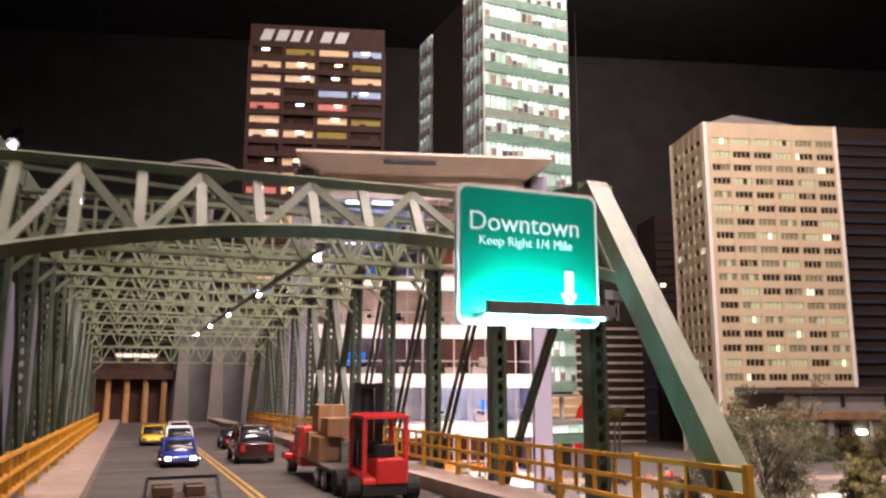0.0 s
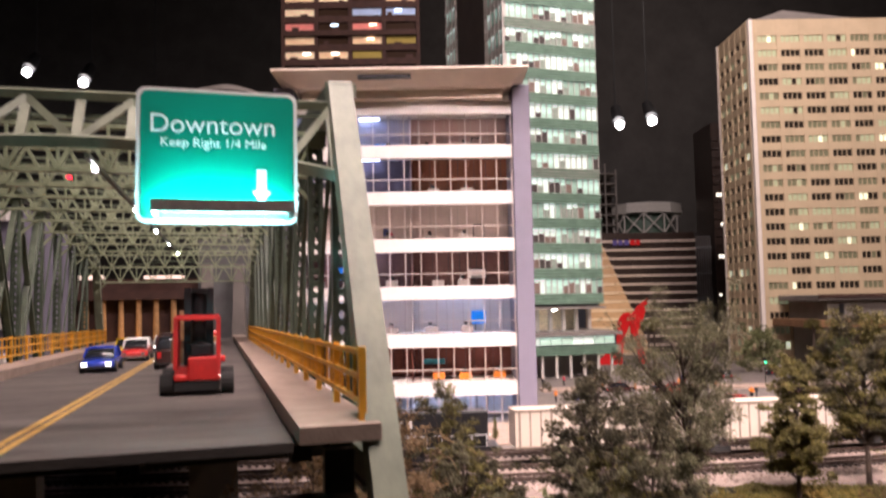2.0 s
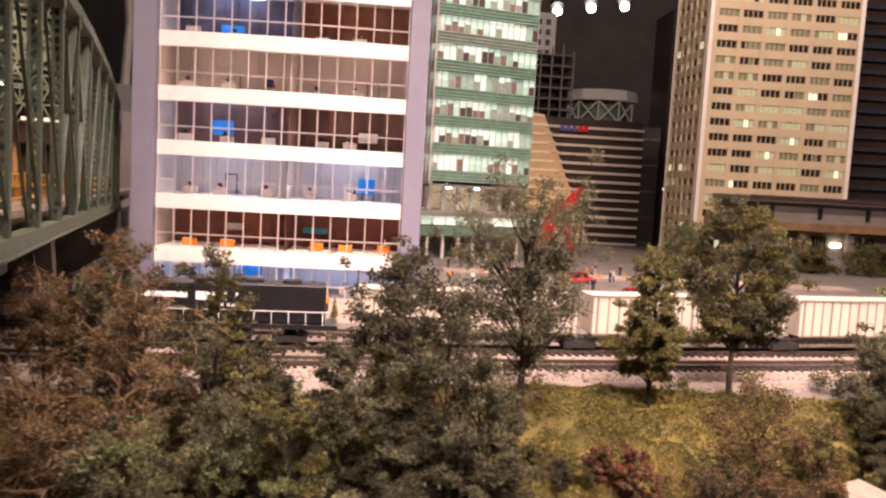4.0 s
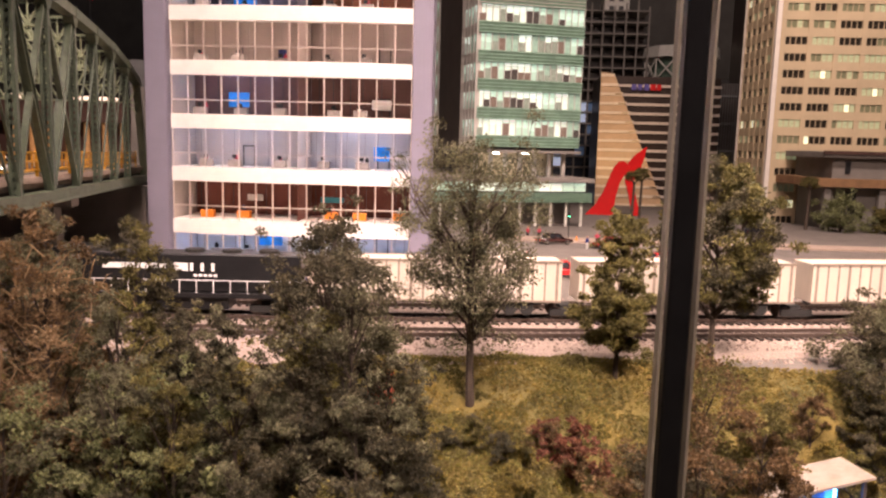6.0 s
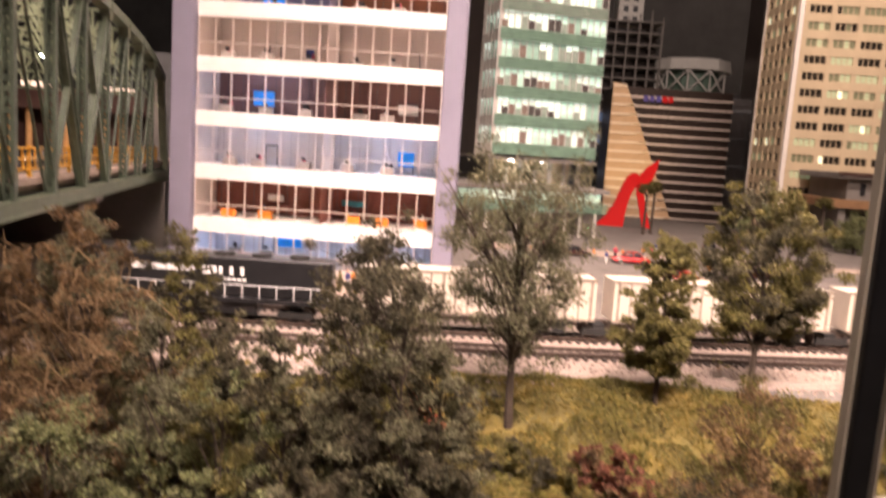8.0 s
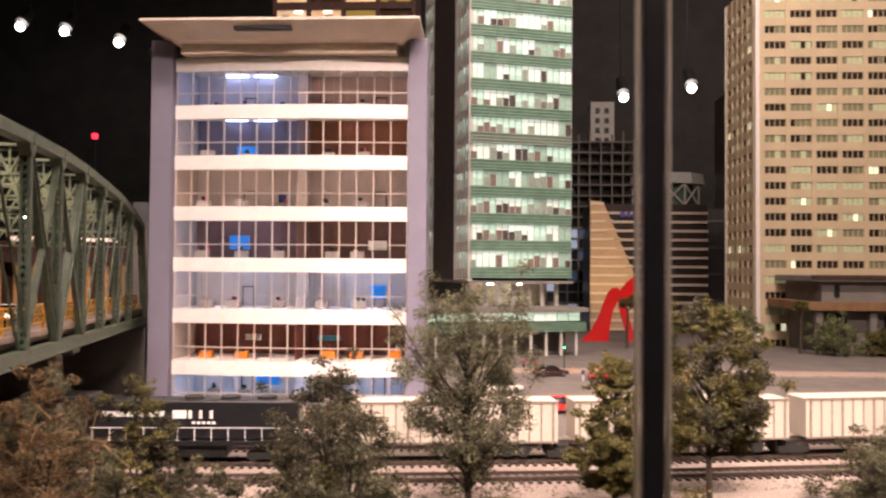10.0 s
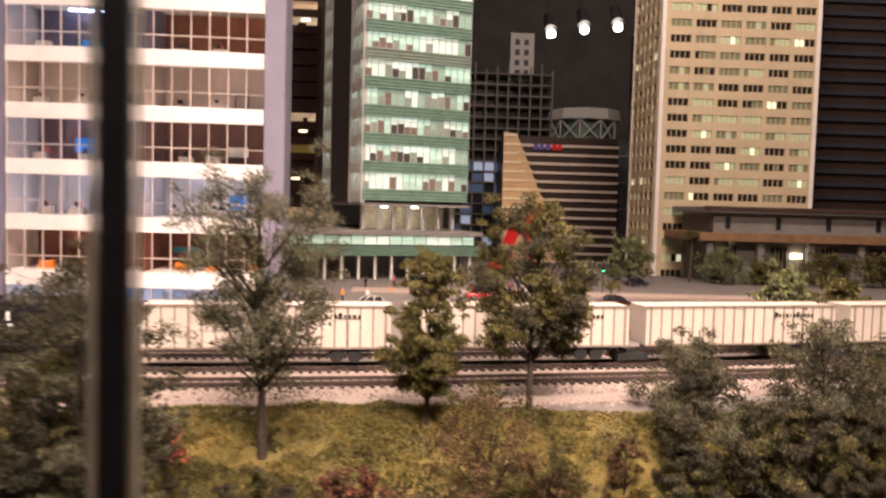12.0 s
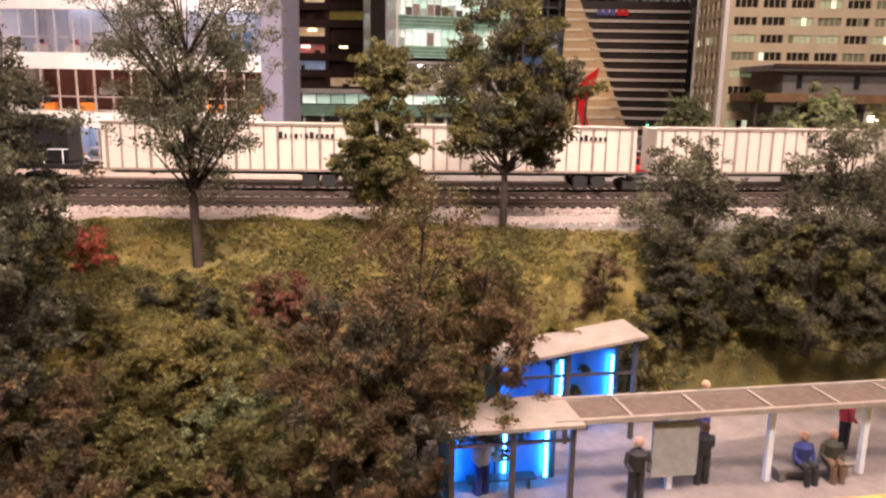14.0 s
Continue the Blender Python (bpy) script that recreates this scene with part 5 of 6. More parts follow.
def plant(name, x, y, height, radius, leaf, label, seed, low=0.3, count=3000, size=0.0018, trunk=0.0028, lean=0.0, z=None, ragged=30, group="", kind="mound", open_=0.5, mix=None):
    """A stem with limbs and twigs, each twig ending in a small tuft of leaf flakes."""
    rng = random.Random(seed)
    z = ground_z(x, y) - 0.004 if z is None else z
    t = thing(name, pose(x, y, z), label, "tree" if "tree" in name else "bush", group)
    zc = height * low
    bm = bmesh.new()
    spine = [Vector((0, 0, 0))]
    for k in range(1, 6):
        f = k / 5
        spine.append(Vector((lean * height * f + rng.uniform(-1, 1) * trunk * 0.7 * f, rng.uniform(-1, 1) * trunk * 0.7 * f, height * 0.86 * f)))
    for k in range(5):
        tube(bm, spine[k], spine[k + 1], trunk * (1 - 0.17 * k), trunk * (1 - 0.17 * (k + 1)), 7, False)

    def on_spine(zz):
        q = min(4.99, max(0.0, zz / (height * 0.86) * 5))
        k = int(q)
        return spine[k].lerp(spine[k + 1], q - k)

    phase = [rng.uniform(0, 6.28) for _ in range(3)]
    blobs = []
    for k in range(ragged):
        f = ((k + rng.random()) / ragged) ** 0.9
        a = 2.4 * k + rng.uniform(-0.5, 0.5)
        lobe = 0.84 + 0.16 * math.sin(2 * a + phase[0] + 3 * f) + 0.14 * math.sin(3 * a + phase[1] - 5 * f)
        rr_ = radius * profile(kind, f) * lobe * (1 - open_ * 0.6 * rng.random() ** 2)
        zz = zc + (height - zc) * (0.04 + 0.93 * f)
        r2 = radius * rng.uniform(0.17, 0.32) * (1.15 - 0.35 * f) * (1.45 if open_ < 0.2 else 1.1)
        rr_ = max(0.0, rr_ - r2 * 0.55)
        c = on_spine(zz)
        p = Vector((c.x + rr_ * math.cos(a), c.y + rr_ * math.sin(a), zz - r2 * 0.3))
        root = on_spine(max(zc * 0.75, zz - rr_ * rng.uniform(0.7, 1.3) - 0.1 * height))
        mid = root.lerp(p, 0.55) + Vector((0, 0, -0.10 * rr_))
        w = trunk * rng.uniform(0.22, 0.42)
        tube(bm, root, mid, w, w * 0.6, 5, False)
        tube(bm, mid, p, w * 0.6, w * 0.2, 4, False)
        for _ in range(3):
            q = p + Vector((rng.gauss(0, 1), rng.gauss(0, 1), rng.gauss(0.2, 0.8))) * r2 * 0.75
            tube(bm, mid.lerp(p, rng.uniform(0.4, 0.9)), q, w * 0.25, w * 0.1, 4, False)
            r3 = r2 * rng.uniform(0.42, 0.72)
            blobs.append((q.x, q.y, q.z, r3, r3 * rng.uniform(0.5, 0.85)))
        blobs.append((p.x, p.y, p.z, r2 * 0.7, r2 * 0.5))
    part("trunk", bm, M["bark"], t)
    if mix == "twig":
        bm = bmesh.new()
        for _ in range(110):
            p = Vector(rng.choice(blobs)[:3])
            d = Vector((rng.gauss(0, 1), rng.gauss(0, 1), rng.gauss(0.5, 0.7))).normalized()
            q = p + d * radius * rng.uniform(0.25, 0.5)
            tube(bm, p, q, 0.0005, 0.0003, 4, False)
            tube(bm, q, q + (d + Vector((rng.gauss(0, 0.5), rng.gauss(0, 0.5), -0.5))) * radius * 0.22, 0.0003, 0.0002, 4, False)
        part("dry_twig", bm, LEAF["twig"], t, "pale dry twigs")
    me = crown_mesh(rng, blobs, count, size)
    me.materials.append(LEAF[leaf])
    if mix:
        me.materials.append(LEAF[mix])
        n = len(me.polygons)
        idx = [0] * n
        for k in range(0, n - 1, 2):
            v = me.vertices[me.polygons[k].vertices[0]].co
            if noise.noise((v.x * 45 + seed, v.y * 45, v.z * 45)) > 0.08:
                idx[k] = idx[k + 1] = 1
        me.polygons.foreach_set("material_index", idx)
    c = new("crown", me)
    c.parent = t
    return t


plant("tree", 0.604, 0.509, 0.172, 0.053, "grey", "slender grey-green model tree on the grass bank", 1, 0.32, 30000, 0.00085, 0.0030, -0.02, ragged=50, kind="vase", open_=0.35)
plant("tree", 0.7015, 0.547, 0.117, 0.0245, "olive", "narrow olive-green model tree by the tracks", 2, 0.22, 22000, 0.0011, 0.0020, ragged=44, kind="egg", open_=0.05)
plant("tree", 0.7725, 0.574, 0.143, 0.046, "olive", "broad olive-green model tree by the tracks", 3, 0.34, 34000, 0.0011, 0.0026, ragged=46, kind="broad", open_=0.25, mix="dark")
plant("tree", 0.516, 0.455, 0.160, 0.044, "dark", "dark bare-branched model tree on the bank", 4, 0.30, 17000, 0.0011, 0.003, 0.05, ragged=30, kind="broad", open_=0.7)
# x, y, height of the top over the track level, radius, leaf, second leaf
BUSHES = [
    (0.372, 0.425, 0.112, 0.040, "grey", "brown"), (0.420, 0.430, 0.106, 0.034, "dark", "olive"), (0.395, 0.385, 0.092, 0.040, "brown", "twig"), (0.335, 0.42, 0.092, 0.042, "brown", "twig"), (0.428, 0.390, 0.080, 0.034, "grey", "olive"), (0.355, 0.47, 0.075, 0.036, "grey", "twig"), (0.446, 0.425, 0.060, 0.028, "dark", "grey"),
    (0.440, 0.36, 0.050, 0.038, "lime", "grey"), (0.470, 0.355, 0.056, 0.034, "lime", "olive"), (0.400, 0.34, 0.045, 0.042, "lime", "grey"), (0.365, 0.345, 0.055, 0.042, "brown", "twig"), (0.425, 0.30, 0.010, 0.04, "olive", "gold"), (0.465, 0.30, 0.0, 0.036, "gold", "brown"), (0.39, 0.285, 0.010, 0.042, "brown", "red"),
    (0.491, 0.372, 0.072, 0.030, "dark", "grey"), (0.540, 0.400, 0.106, 0.042, "dark", "grey"), (0.518, 0.395, 0.088, 0.036, "dark", "olive"), (0.560, 0.395, 0.060, 0.034, "dark", "grey"), (0.515, 0.375, 0.046, 0.036, "dark", "grey"), (0.548, 0.375, 0.040, 0.036, "grey", "dark"), (0.505, 0.335, 0.020, 0.036, "dark", "grey"), (0.545, 0.335, 0.012, 0.036, "dark", "olive"), (0.455, 0.40, 0.055, 0.032, "dark", "olive"), (0.53, 0.30, -0.012, 0.036, "olive", "gold"), (0.575, 0.35, -0.010, 0.034, "dark", "brown"), (0.56, 0.31, -0.02, 0.036, "brown", "dark"),
    (0.727, 0.444, 0.046, 0.046, "brown", "olive"), (0.715, 0.405, 0.008, 0.042, "brown", "dark"), (0.755, 0.432, 0.020, 0.034, "brown", "olive"), (0.690, 0.415, 0.000, 0.034, "brown", "dark"), (0.700, 0.37, -0.028, 0.035, "brown", "olive"),
    (0.632, 0.425, -0.022, 0.032, "gold", "olive"), (0.605, 0.415, -0.030, 0.030, "gold", "olive"), (0.650, 0.40, -0.032, 0.030, "gold", "lime"), (0.590, 0.385, -0.032, 0.03, "brown", "olive"), (0.625, 0.375, -0.045, 0.034, "olive", "gold"), (0.660, 0.365, -0.045, 0.032, "olive", "brown"), (0.605, 0.34, -0.06, 0.034, "brown", "olive"), (0.650, 0.33, -0.065, 0.034, "brown", "dark"),
    (0.879, 0.560, 0.050, 0.044, "dark", "grey"), (0.912, 0.535, 0.016, 0.036, "dark", "olive"), (0.965, 0.56, 0.068, 0.048, "dark", "grey"), (1.02, 0.565, 0.055, 0.048, "dark", "olive"), (1.08, 0.58, 0.055, 0.046, "dark", "olive"), (0.865, 0.527, -0.005, 0.028, "dark", "olive"), (0.94, 0.528, 0.022, 0.036, "dark", "olive"), (0.985, 0.53, 0.008, 0.032, "dark", "olive"), (1.04, 0.535, 0.015, 0.036, "dark", "olive"),
    (0.603, 0.478, -0.012, 0.013, "dark", "olive"), (0.588, 0.470, -0.017, 0.012, "dark", "olive"), (0.618, 0.472, -0.018, 0.012, "olive", "dark"), (0.575, 0.448, -0.024, 0.016, "gold", "olive"), (0.635, 0.462, -0.024, 0.015, "gold", "olive"), (0.56, 0.46, -0.018, 0.014, "olive", "gold"),
    (0.885, 0.53, -0.035, 0.022, "gold", "olive"), (0.945, 0.56, -0.032, 0.024, "gold", "brown"), (0.80, 0.50, -0.028, 0.020, "brown", "gold"), (0.825, 0.535, -0.002, 0.018, "brown", "gold"), (0.84, 0.505, -0.030, 0.02, "olive", "gold"), (0.47, 0.475, 0.008, 0.022, "dark", "olive"),
]
for k, (x, y, top, r, leaf, second) in enumerate(BUSHES):
    words = {"olive": "olive-green", "brown": "russet-brown", "dark": "dark green", "gold": "yellow-green", "lime": "light green", "grey": "grey-green"}[leaf]
    x += 0.005
    h = max(0.014, top - ground_z(x, y) + 0.004)
    plant("bush", x, y, h, r, leaf, words + " leafy model bush on the bank", 100 + k, 0.10 if h < 0.09 else 0.22, 17000 if r > 0.025 else 4000, 0.00095, 0.0018 if h > 0.06 else 0.001, ragged=34 if r > 0.025 else 14, group="bank bushes", kind="mound" if h < 0.09 else "broad", open_=0.6, mix=second)
plant("bush", 0.550, 0.497, 0.030, 0.015, "coral", "small coral-red model bush in the grass", 300, 0.1, 1500, 0.0012, 0.001, ragged=14)
plant("bush", 0.669, 0.470, 0.040, 0.019, "red", "small dull red model bush in the grass", 301, 0.1, 2400, 0.0013, 0.001, ragged=18, mix="brown")
plant("bush", 0.650, 0.478, 0.026, 0.016, "red", "low dull red model bush in the grass", 302, 0.1, 1500, 0.0013, 0.001, ragged=14, mix="brown")

# ---- grass tufts on the bank ----
def tufts(name, leaf, count, seed, label, layer, floor, tall):
    """Low tufts thrown over the hummocks of the bank, thick where the noise is high."""
    rng = random.Random(seed)
    pts = []
    while len(pts) < count:
        x, y = rng.uniform(0.42, 1.15), rng.uniform(0.33, 0.572)
        d = noise.noise((x * 26, y * 34, layer))
        if d < floor or on_platform(x, y):
            continue
        z = ground_z(x, y) + hummock(x, y)
        h = rng.random() * tall * max(0.0, d - floor) * (0.5 if y > 0.53 else 1.0)
        pts.append((x, y, z + h + 0.0002))
    me = flakes(name, np.array(pts), 0.0011, np.random.default_rng(seed))
    me.materials.append(LEAF[leaf])
    tagged(new(name, me), label, "grass", kind="stuff")


tufts("grass_tufts", "straw", 60000, 21, "golden straw-grass tufts on the bank", 5, -0.25, 0.004)
tufts("moss_tufts", "moss", 70000, 22, "olive moss tufts on the bank", 9, -0.12, 0.010)
tufts("weed_tufts", "olive", 45000, 23, "dark olive weed tufts on the bank", 14, 0.08, 0.022)


# ---- road vehicles ----
M["tinted"] = mat("tinted_window", (0.015, 0.017, 0.02), 0.12, 0, 0.1)
M["chrome"] = mat("chrome", (0.6, 0.58, 0.55), 0.2, 1.0, 0.1)
M["headlight"] = glow("headlight", (1.0, 0.95, 0.85), 5)
M["taillight"] = mat("tail_lamp", (0.5, 0.01, 0.01), 0.3)
PAINT = {}


def paint(name, c):
    if name not in PAINT:
        PAINT[name] = mat(name + "_car_paint", c, 0.25, 0.1, 0.08, 80, coat=0.6)
    return PAINT[name]


def loft(bm, stations, rings=10):
    """A closed skin through upright oval sections (x, half width, foot, top), squarish in outline."""
    prev = None
    for x, w, z0, z1 in stations:
        row = []
        for k in range(rings):
            t = 2 * math.pi * (k + 0.5) / rings
            c, q = math.cos(t), math.sin(t)
            row.append(bm.verts.new((x, w * math.copysign(abs(c) ** 0.45, c), (z0 + z1) / 2 + (z1 - z0) / 2 * math.copysign(abs(q) ** 0.5, q))))
        if prev:
            for k in range(rings):
                bm.faces.new((prev[k], prev[(k + 1) % rings], row[(k + 1) % rings], row[k]))
        else:
            bm.faces.new(row[::-1])
        prev = row
    bm.faces.new(prev)
    bmesh.ops.recalc_face_normals(bm, faces=bm.faces[:])
    for f in bm.faces:
        f.smooth = len(f.verts) == 4


def car(m, color, label, long=0.055, wide=0.0222, high=0.0180, kind="saloon", lit=False, name="car", two=None, group=""):
    t = thing(name, m, label, "car", group)
    l, w, h = long / 2, wide / 2, high
    belt = h * 0.60
    foot = 0.0030
    tail = 0.94 if kind == "wagon" else 0.90
    bm = bmesh.new()
    loft(bm, [(-l, w * 0.84, foot + 0.001, belt * 0.86), (-l * 0.93, w * 0.95, foot, belt * tail * 1.02), (-l * 0.5, w, foot, belt), (l * 0.1, w, foot, belt), (l * 0.42, w, foot, belt * 0.97), (l * 0.78, w * 0.97, foot, belt * 0.88), (l * 0.95, w * 0.92, foot, belt * 0.78), (l, w * 0.80, foot + 0.001, belt * 0.62)])
    part("body", bm, color, t)
    back = -0.90 if kind == "wagon" else -0.58
    if kind == "open":
        bm = bmesh.new()
        box(bm, -l * 0.55, l * 0.26, -w * 0.70, w * 0.70, belt * 0.96, belt + 0.0004)
        part("interior", bm, M["brown"], t, "brown open cabin")
        for x in (-l * 0.18, -l * 0.48):
            for sd in (-1, 1):
                boxes("seat", [(x - 0.0010, x + 0.0010, sd * w * 0.38 - 0.0032, sd * w * 0.38 + 0.0032, belt + 0.0005, h * 0.80)], M["seat_brown"], t, "", 0.0004)
        bm = bmesh.new()
        for sd in (-1, 1):
            beam(bm, (l * 0.42, sd * w * 0.86, belt * 0.98), (l * 0.24, sd * w * 0.78, h), 0.0009, 0.0009)
        beam(bm, (l * 0.24, -w * 0.80, h), (l * 0.24, w * 0.80, h), 0.0009, 0.0009)
        part("windscreen_frame", bm, M["black"], t)
    else:
        bm = bmesh.new()
        loft(bm, [(l * back, w * 0.86, belt * 0.8, belt * 1.02), (l * (back + 0.14), w * 0.82, belt * 0.8, h * 0.93), (l * (back + 0.28), w * 0.80, belt * 0.8, h * 0.97), (l * 0.10, w * 0.80, belt * 0.8, h * 0.97), (l * 0.22, w * 0.81, belt * 0.8, h * 0.90), (l * 0.46, w * 0.86, belt * 0.8, belt * 0.99)])
        part("glazing", bm, M["tinted"], t)
        bm = bmesh.new()
        loft(bm, [(l * (back + 0.16), w * 0.70, h * 0.935, h * 0.965), (l * (back + 0.30), w * 0.76, h * 0.95, h), (l * 0.06, w * 0.76, h * 0.95, h), (l * 0.18, w * 0.70, h * 0.93, h * 0.955)])
        part("roof", bm, two or color, t)
        for x_, xb in ((l * 0.45, l * 0.17), (l * back, l * (back + 0.16)), (-l * 0.08, -l * 0.10)):
            for sd in (-1, 1):
                bm = bmesh.new()
                beam(bm, (x_, sd * w * 0.885, belt * 0.97), (xb, sd * w * 0.80, h * 0.95), 0.0012, 0.0010)
                part("roof_pillar", bm, two or color, t)
    r = 0.0040
    for x in (-l * 0.60, l * 0.62):
        for sd in (-1, 1):
            bm = bmesh.new()
            tube(bm, (x, sd * w * 0.74, r), (x, sd * (w + 0.0003), r), r, n=16)
            wh = part("wheel", bm, M["rubber"], t)
            bm = bmesh.new()
            tube(bm, (x, sd * (w + 0.0004), r), (x, sd * (w + 0.0008), r), r * 0.55, n=12)
            part("rim", bm, M["chrome"], wh)
    for sd in (-1, 1):
        bm = bmesh.new()
        box(bm, l * 0.955, l + 0.0005, sd * w * 0.66 - 0.0017, sd * w * 0.66 + 0.0017, belt * 0.50, belt * 0.70)
        part("headlight", bm, M["headlight"] if lit else M["chrome"], t)
        bm = bmesh.new()
        box(bm, -l - 0.0004, -l * 0.96, sd * w * 0.70 - 0.0013, sd * w * 0.70 + 0.0013, belt * 0.55, belt * 0.82)
        part("tail_lamp", bm, M["taillight"], t)
    for x in (l * 0.985, -l * 0.985):
        boxes("bumper", [(x - 0.0009, x + 0.0009, -w * 0.90, w * 0.90, 0.0036, 0.0050)], M["chrome"] if two else M["rubber"], t, "", 0.0003)
    return t


ZR = 0.1197


def on_bridge(lx, ly, heading):
    """On the deck; heading 90 drives away along the bridge, -90 comes towards its near end."""
    return BR @ pose(lx, ly, ZR - FALL * (ly + 0.06), 0, 0, heading)


car(on_bridge(-0.131, 0.030, -90), paint("azure", (0.02, 0.19, 0.34)), "teal blue open-topped car on the bridge roadway", 0.060, 0.0255, 0.0195, "open")
car(on_bridge(-0.116, 0.318, -90), paint("blue", (0.02, 0.045, 0.33)), "blue saloon car with lit headlights on the bridge", 0.055, 0.0228, 0.0172, lit=True)
car(on_bridge(-0.108, 0.47, -90), paint("red", (0.5, 0.02, 0.02)), "red and white vintage car on the bridge", 0.060, 0.0235, 0.0195, lit=False, two=M["white"])
car(on_bridge(-0.126, 0.56, -90), paint("yellow", (0.8, 0.5, 0.02)), "yellow taxi car on the bridge", lit=False)
car(on_bridge(-0.068, 0.33, 90), paint("maroon", (0.045, 0.018, 0.015)), "dark maroon estate car on the bridge", 0.058, 0.0255, 0.0255, "wagon")
car(on_bridge(-0.062, 0.48, 90), paint("black", (0.02, 0.02, 0.03)), "black saloon car on the bridge", lit=False)
car(on_bridge(-0.098, 0.66, -90), paint("cream", (0.6, 0.55, 0.48)), "cream saloon car far along the bridge", lit=True)

# Flatbed lorry with cartons and a truck-mounted forklift
tk = thing("flatbed_lorry", on_bridge(-0.0485, 0.172, 90), "flatbed lorry with red cab driving away on the bridge", "lorry")
bm = bmesh.new()
box(bm, -0.050, 0.020, -0.0125, 0.0125, 0.0100, 0.0116)
box(bm, -0.050, 0.055, -0.0045, 0.0045, 0.0060, 0.0099)
part("flatbed", bm, mat("dark_bed_boards", (0.075, 0.065, 0.058), 0.7, 0, 0.3, 200), tk)
bm = bmesh.new()
prism(bm, [(0.024, 0.0055), (0.060, 0.0055), (0.060, 0.0160), (0.047, 0.0175), (0.042, 0.0270), (0.024, 0.0270)], "y", -0.0115, 0.0115)
part("cab", bm, paint("red", (0.5, 0.02, 0.02)), tk, "red lorry cab", bevel=0.001)
for s in (-1, 1):
    bm = bmesh.new()
    box(bm, 0.047, 0.060, s * 0.0135 - 0.0022, s * 0.0135 + 0.0022, 0.0070, 0.0110)
    part("mudguard", bm, paint("red", (0.5, 0.02, 0.02)), tk, bevel=0.0008)
    for x in (-0.036, -0.022, 0.052):
        bm = bmesh.new()
        tube(bm, (x, s * 0.0085, 0.0050), (x, s * 0.0130, 0.0050), 0.0050, n=16)
        wh = part("wheel", bm, M["rubber"], tk)
        bm = bmesh.new()
        tube(bm, (x, s * 0.0131, 0.0050), (x, s * 0.0134, 0.0050), 0.0026, n=12)
        part("rim", bm, M["chrome"], wh)
for k, (x, y, z, a, b, c) in enumerate(((0.008, 0.0062, 0.0117, 0.014, 0.0115, 0.013), (0.008, -0.0062, 0.0117, 0.013, 0.0115, 0.0128), (0.005, 0.001, 0.0249, 0.015, 0.015, 0.0140), (-0.010, 0.0062, 0.0117, 0.013, 0.0115, 0.012), (-0.013, 0.000, 0.0239, 0.014, 0.016, 0.0090))):
    cx = thing("carton", on_bridge(-0.0485, 0.172, 90) @ pose(x, y, z, 0, 0, (7 * k) % 11 - 4), "brown cardboard carton stacked on the lorry", "carton", "lorry cartons")
    boxes("box", [(-a / 2, a / 2, -b / 2, b / 2, 0.0, c)], M["carton"], cx, "", 0.0003)
    boxes("tape", [(-a / 2 - 0.0001, a / 2 + 0.0001, -0.0006, 0.0006, 0.0004, c + 0.0002)], M["walk"], cx)
cr = thing("crate", on_bridge(-0.0485, 0.172, 90) @ pose(-0.016, -0.0055, 0.0117), "grey slatted crate on the lorry", "crate")
for k in range(5):
    boxes("slat", [(-0.007, 0.007, -0.0062, 0.0062, 0.0001 + k * 0.0021, 0.0017 + k * 0.0021)], M["grey"], cr)
boxes("post", [(x, x + 0.001, y, y + 0.001, 0, 0.0104) for x in (-0.0076, 0.0066) for y in (-0.0068, 0.0058)], M["grey"], cr)

fk = thing("forklift", on_bridge(-0.0455, 0.1065, 90), "red forklift with black mast and overhead guard on the bridge", "forklift")
RED = mat("worn_red_enamel", (0.55, 0.02, 0.015), 0.55, 0, 0.15, 200)
bm = bmesh.new()
prism(bm, [(-0.016, 0.0068), (0.010, 0.0068), (0.010, 0.0120), (0.0, 0.0125), (-0.004, 0.0172), (-0.016, 0.0172)], "y", -0.0100, 0.0040)
prism(bm, [(-0.016, 0.0068), (0.010, 0.0068), (0.010, 0.0120), (-0.003, 0.0112), (-0.016, 0.0096)], "y", 0.0041, 0.0100)
part("chassis", bm, RED, fk, "red chassis with a step cut into one side", bevel=0.0006)
boxes("underbody", [(-0.0155, 0.0100, -0.0098, 0.0098, 0.0022, 0.0066)], M["rubber"], fk, "black underbody", 0.0004)
bm = bmesh.new()
box(bm, -0.0165, 0.0075, -0.0102, 0.0102, 0.0340, 0.0352)
guard = part("overhead_guard", bm, RED, fk, "red overhead guard")
for x, y in ((-0.015, -0.0092), (-0.015, 0.0092), (0.006, -0.0092), (0.006, 0.0092)):
    boxes("guard_post", [(x - 0.0009, x + 0.0009, y - 0.0009, y + 0.0009, 0.0120, 0.0339)], RED, guard)
for k in range(3):
    boxes("guard_bar", [(-0.013 + 0.007 * k, -0.012 + 0.007 * k, -0.0095, 0.0095, 0.0353, 0.0360)], RED, guard)
bm = bmesh.new()
for y in (-0.0052, 0.0052):
    box(bm, 0.0105, 0.0135, y - 0.0016, y + 0.0016, 0.0050, 0.0490)
for z in (0.008, 0.020, 0.034, 0.0465):
    box(bm, 0.0108, 0.0132, -0.0035, 0.0035, z, z + 0.0022)
part("mast", bm, M["black"], fk, "tall black mast")
bm = bmesh.new()
tube(bm, (0.0165, 0, 0.012), (0.0165, 0, 0.046), 0.0042, 0.0042, 16)
tube(bm, (0.0165, 0, 0.046), (0.0165, 0, 0.0485), 0.0042, 0.0022, 16)
part("lift_cylinder", bm, M["black"], fk, "black lifting cylinder")
bm = bmesh.new()
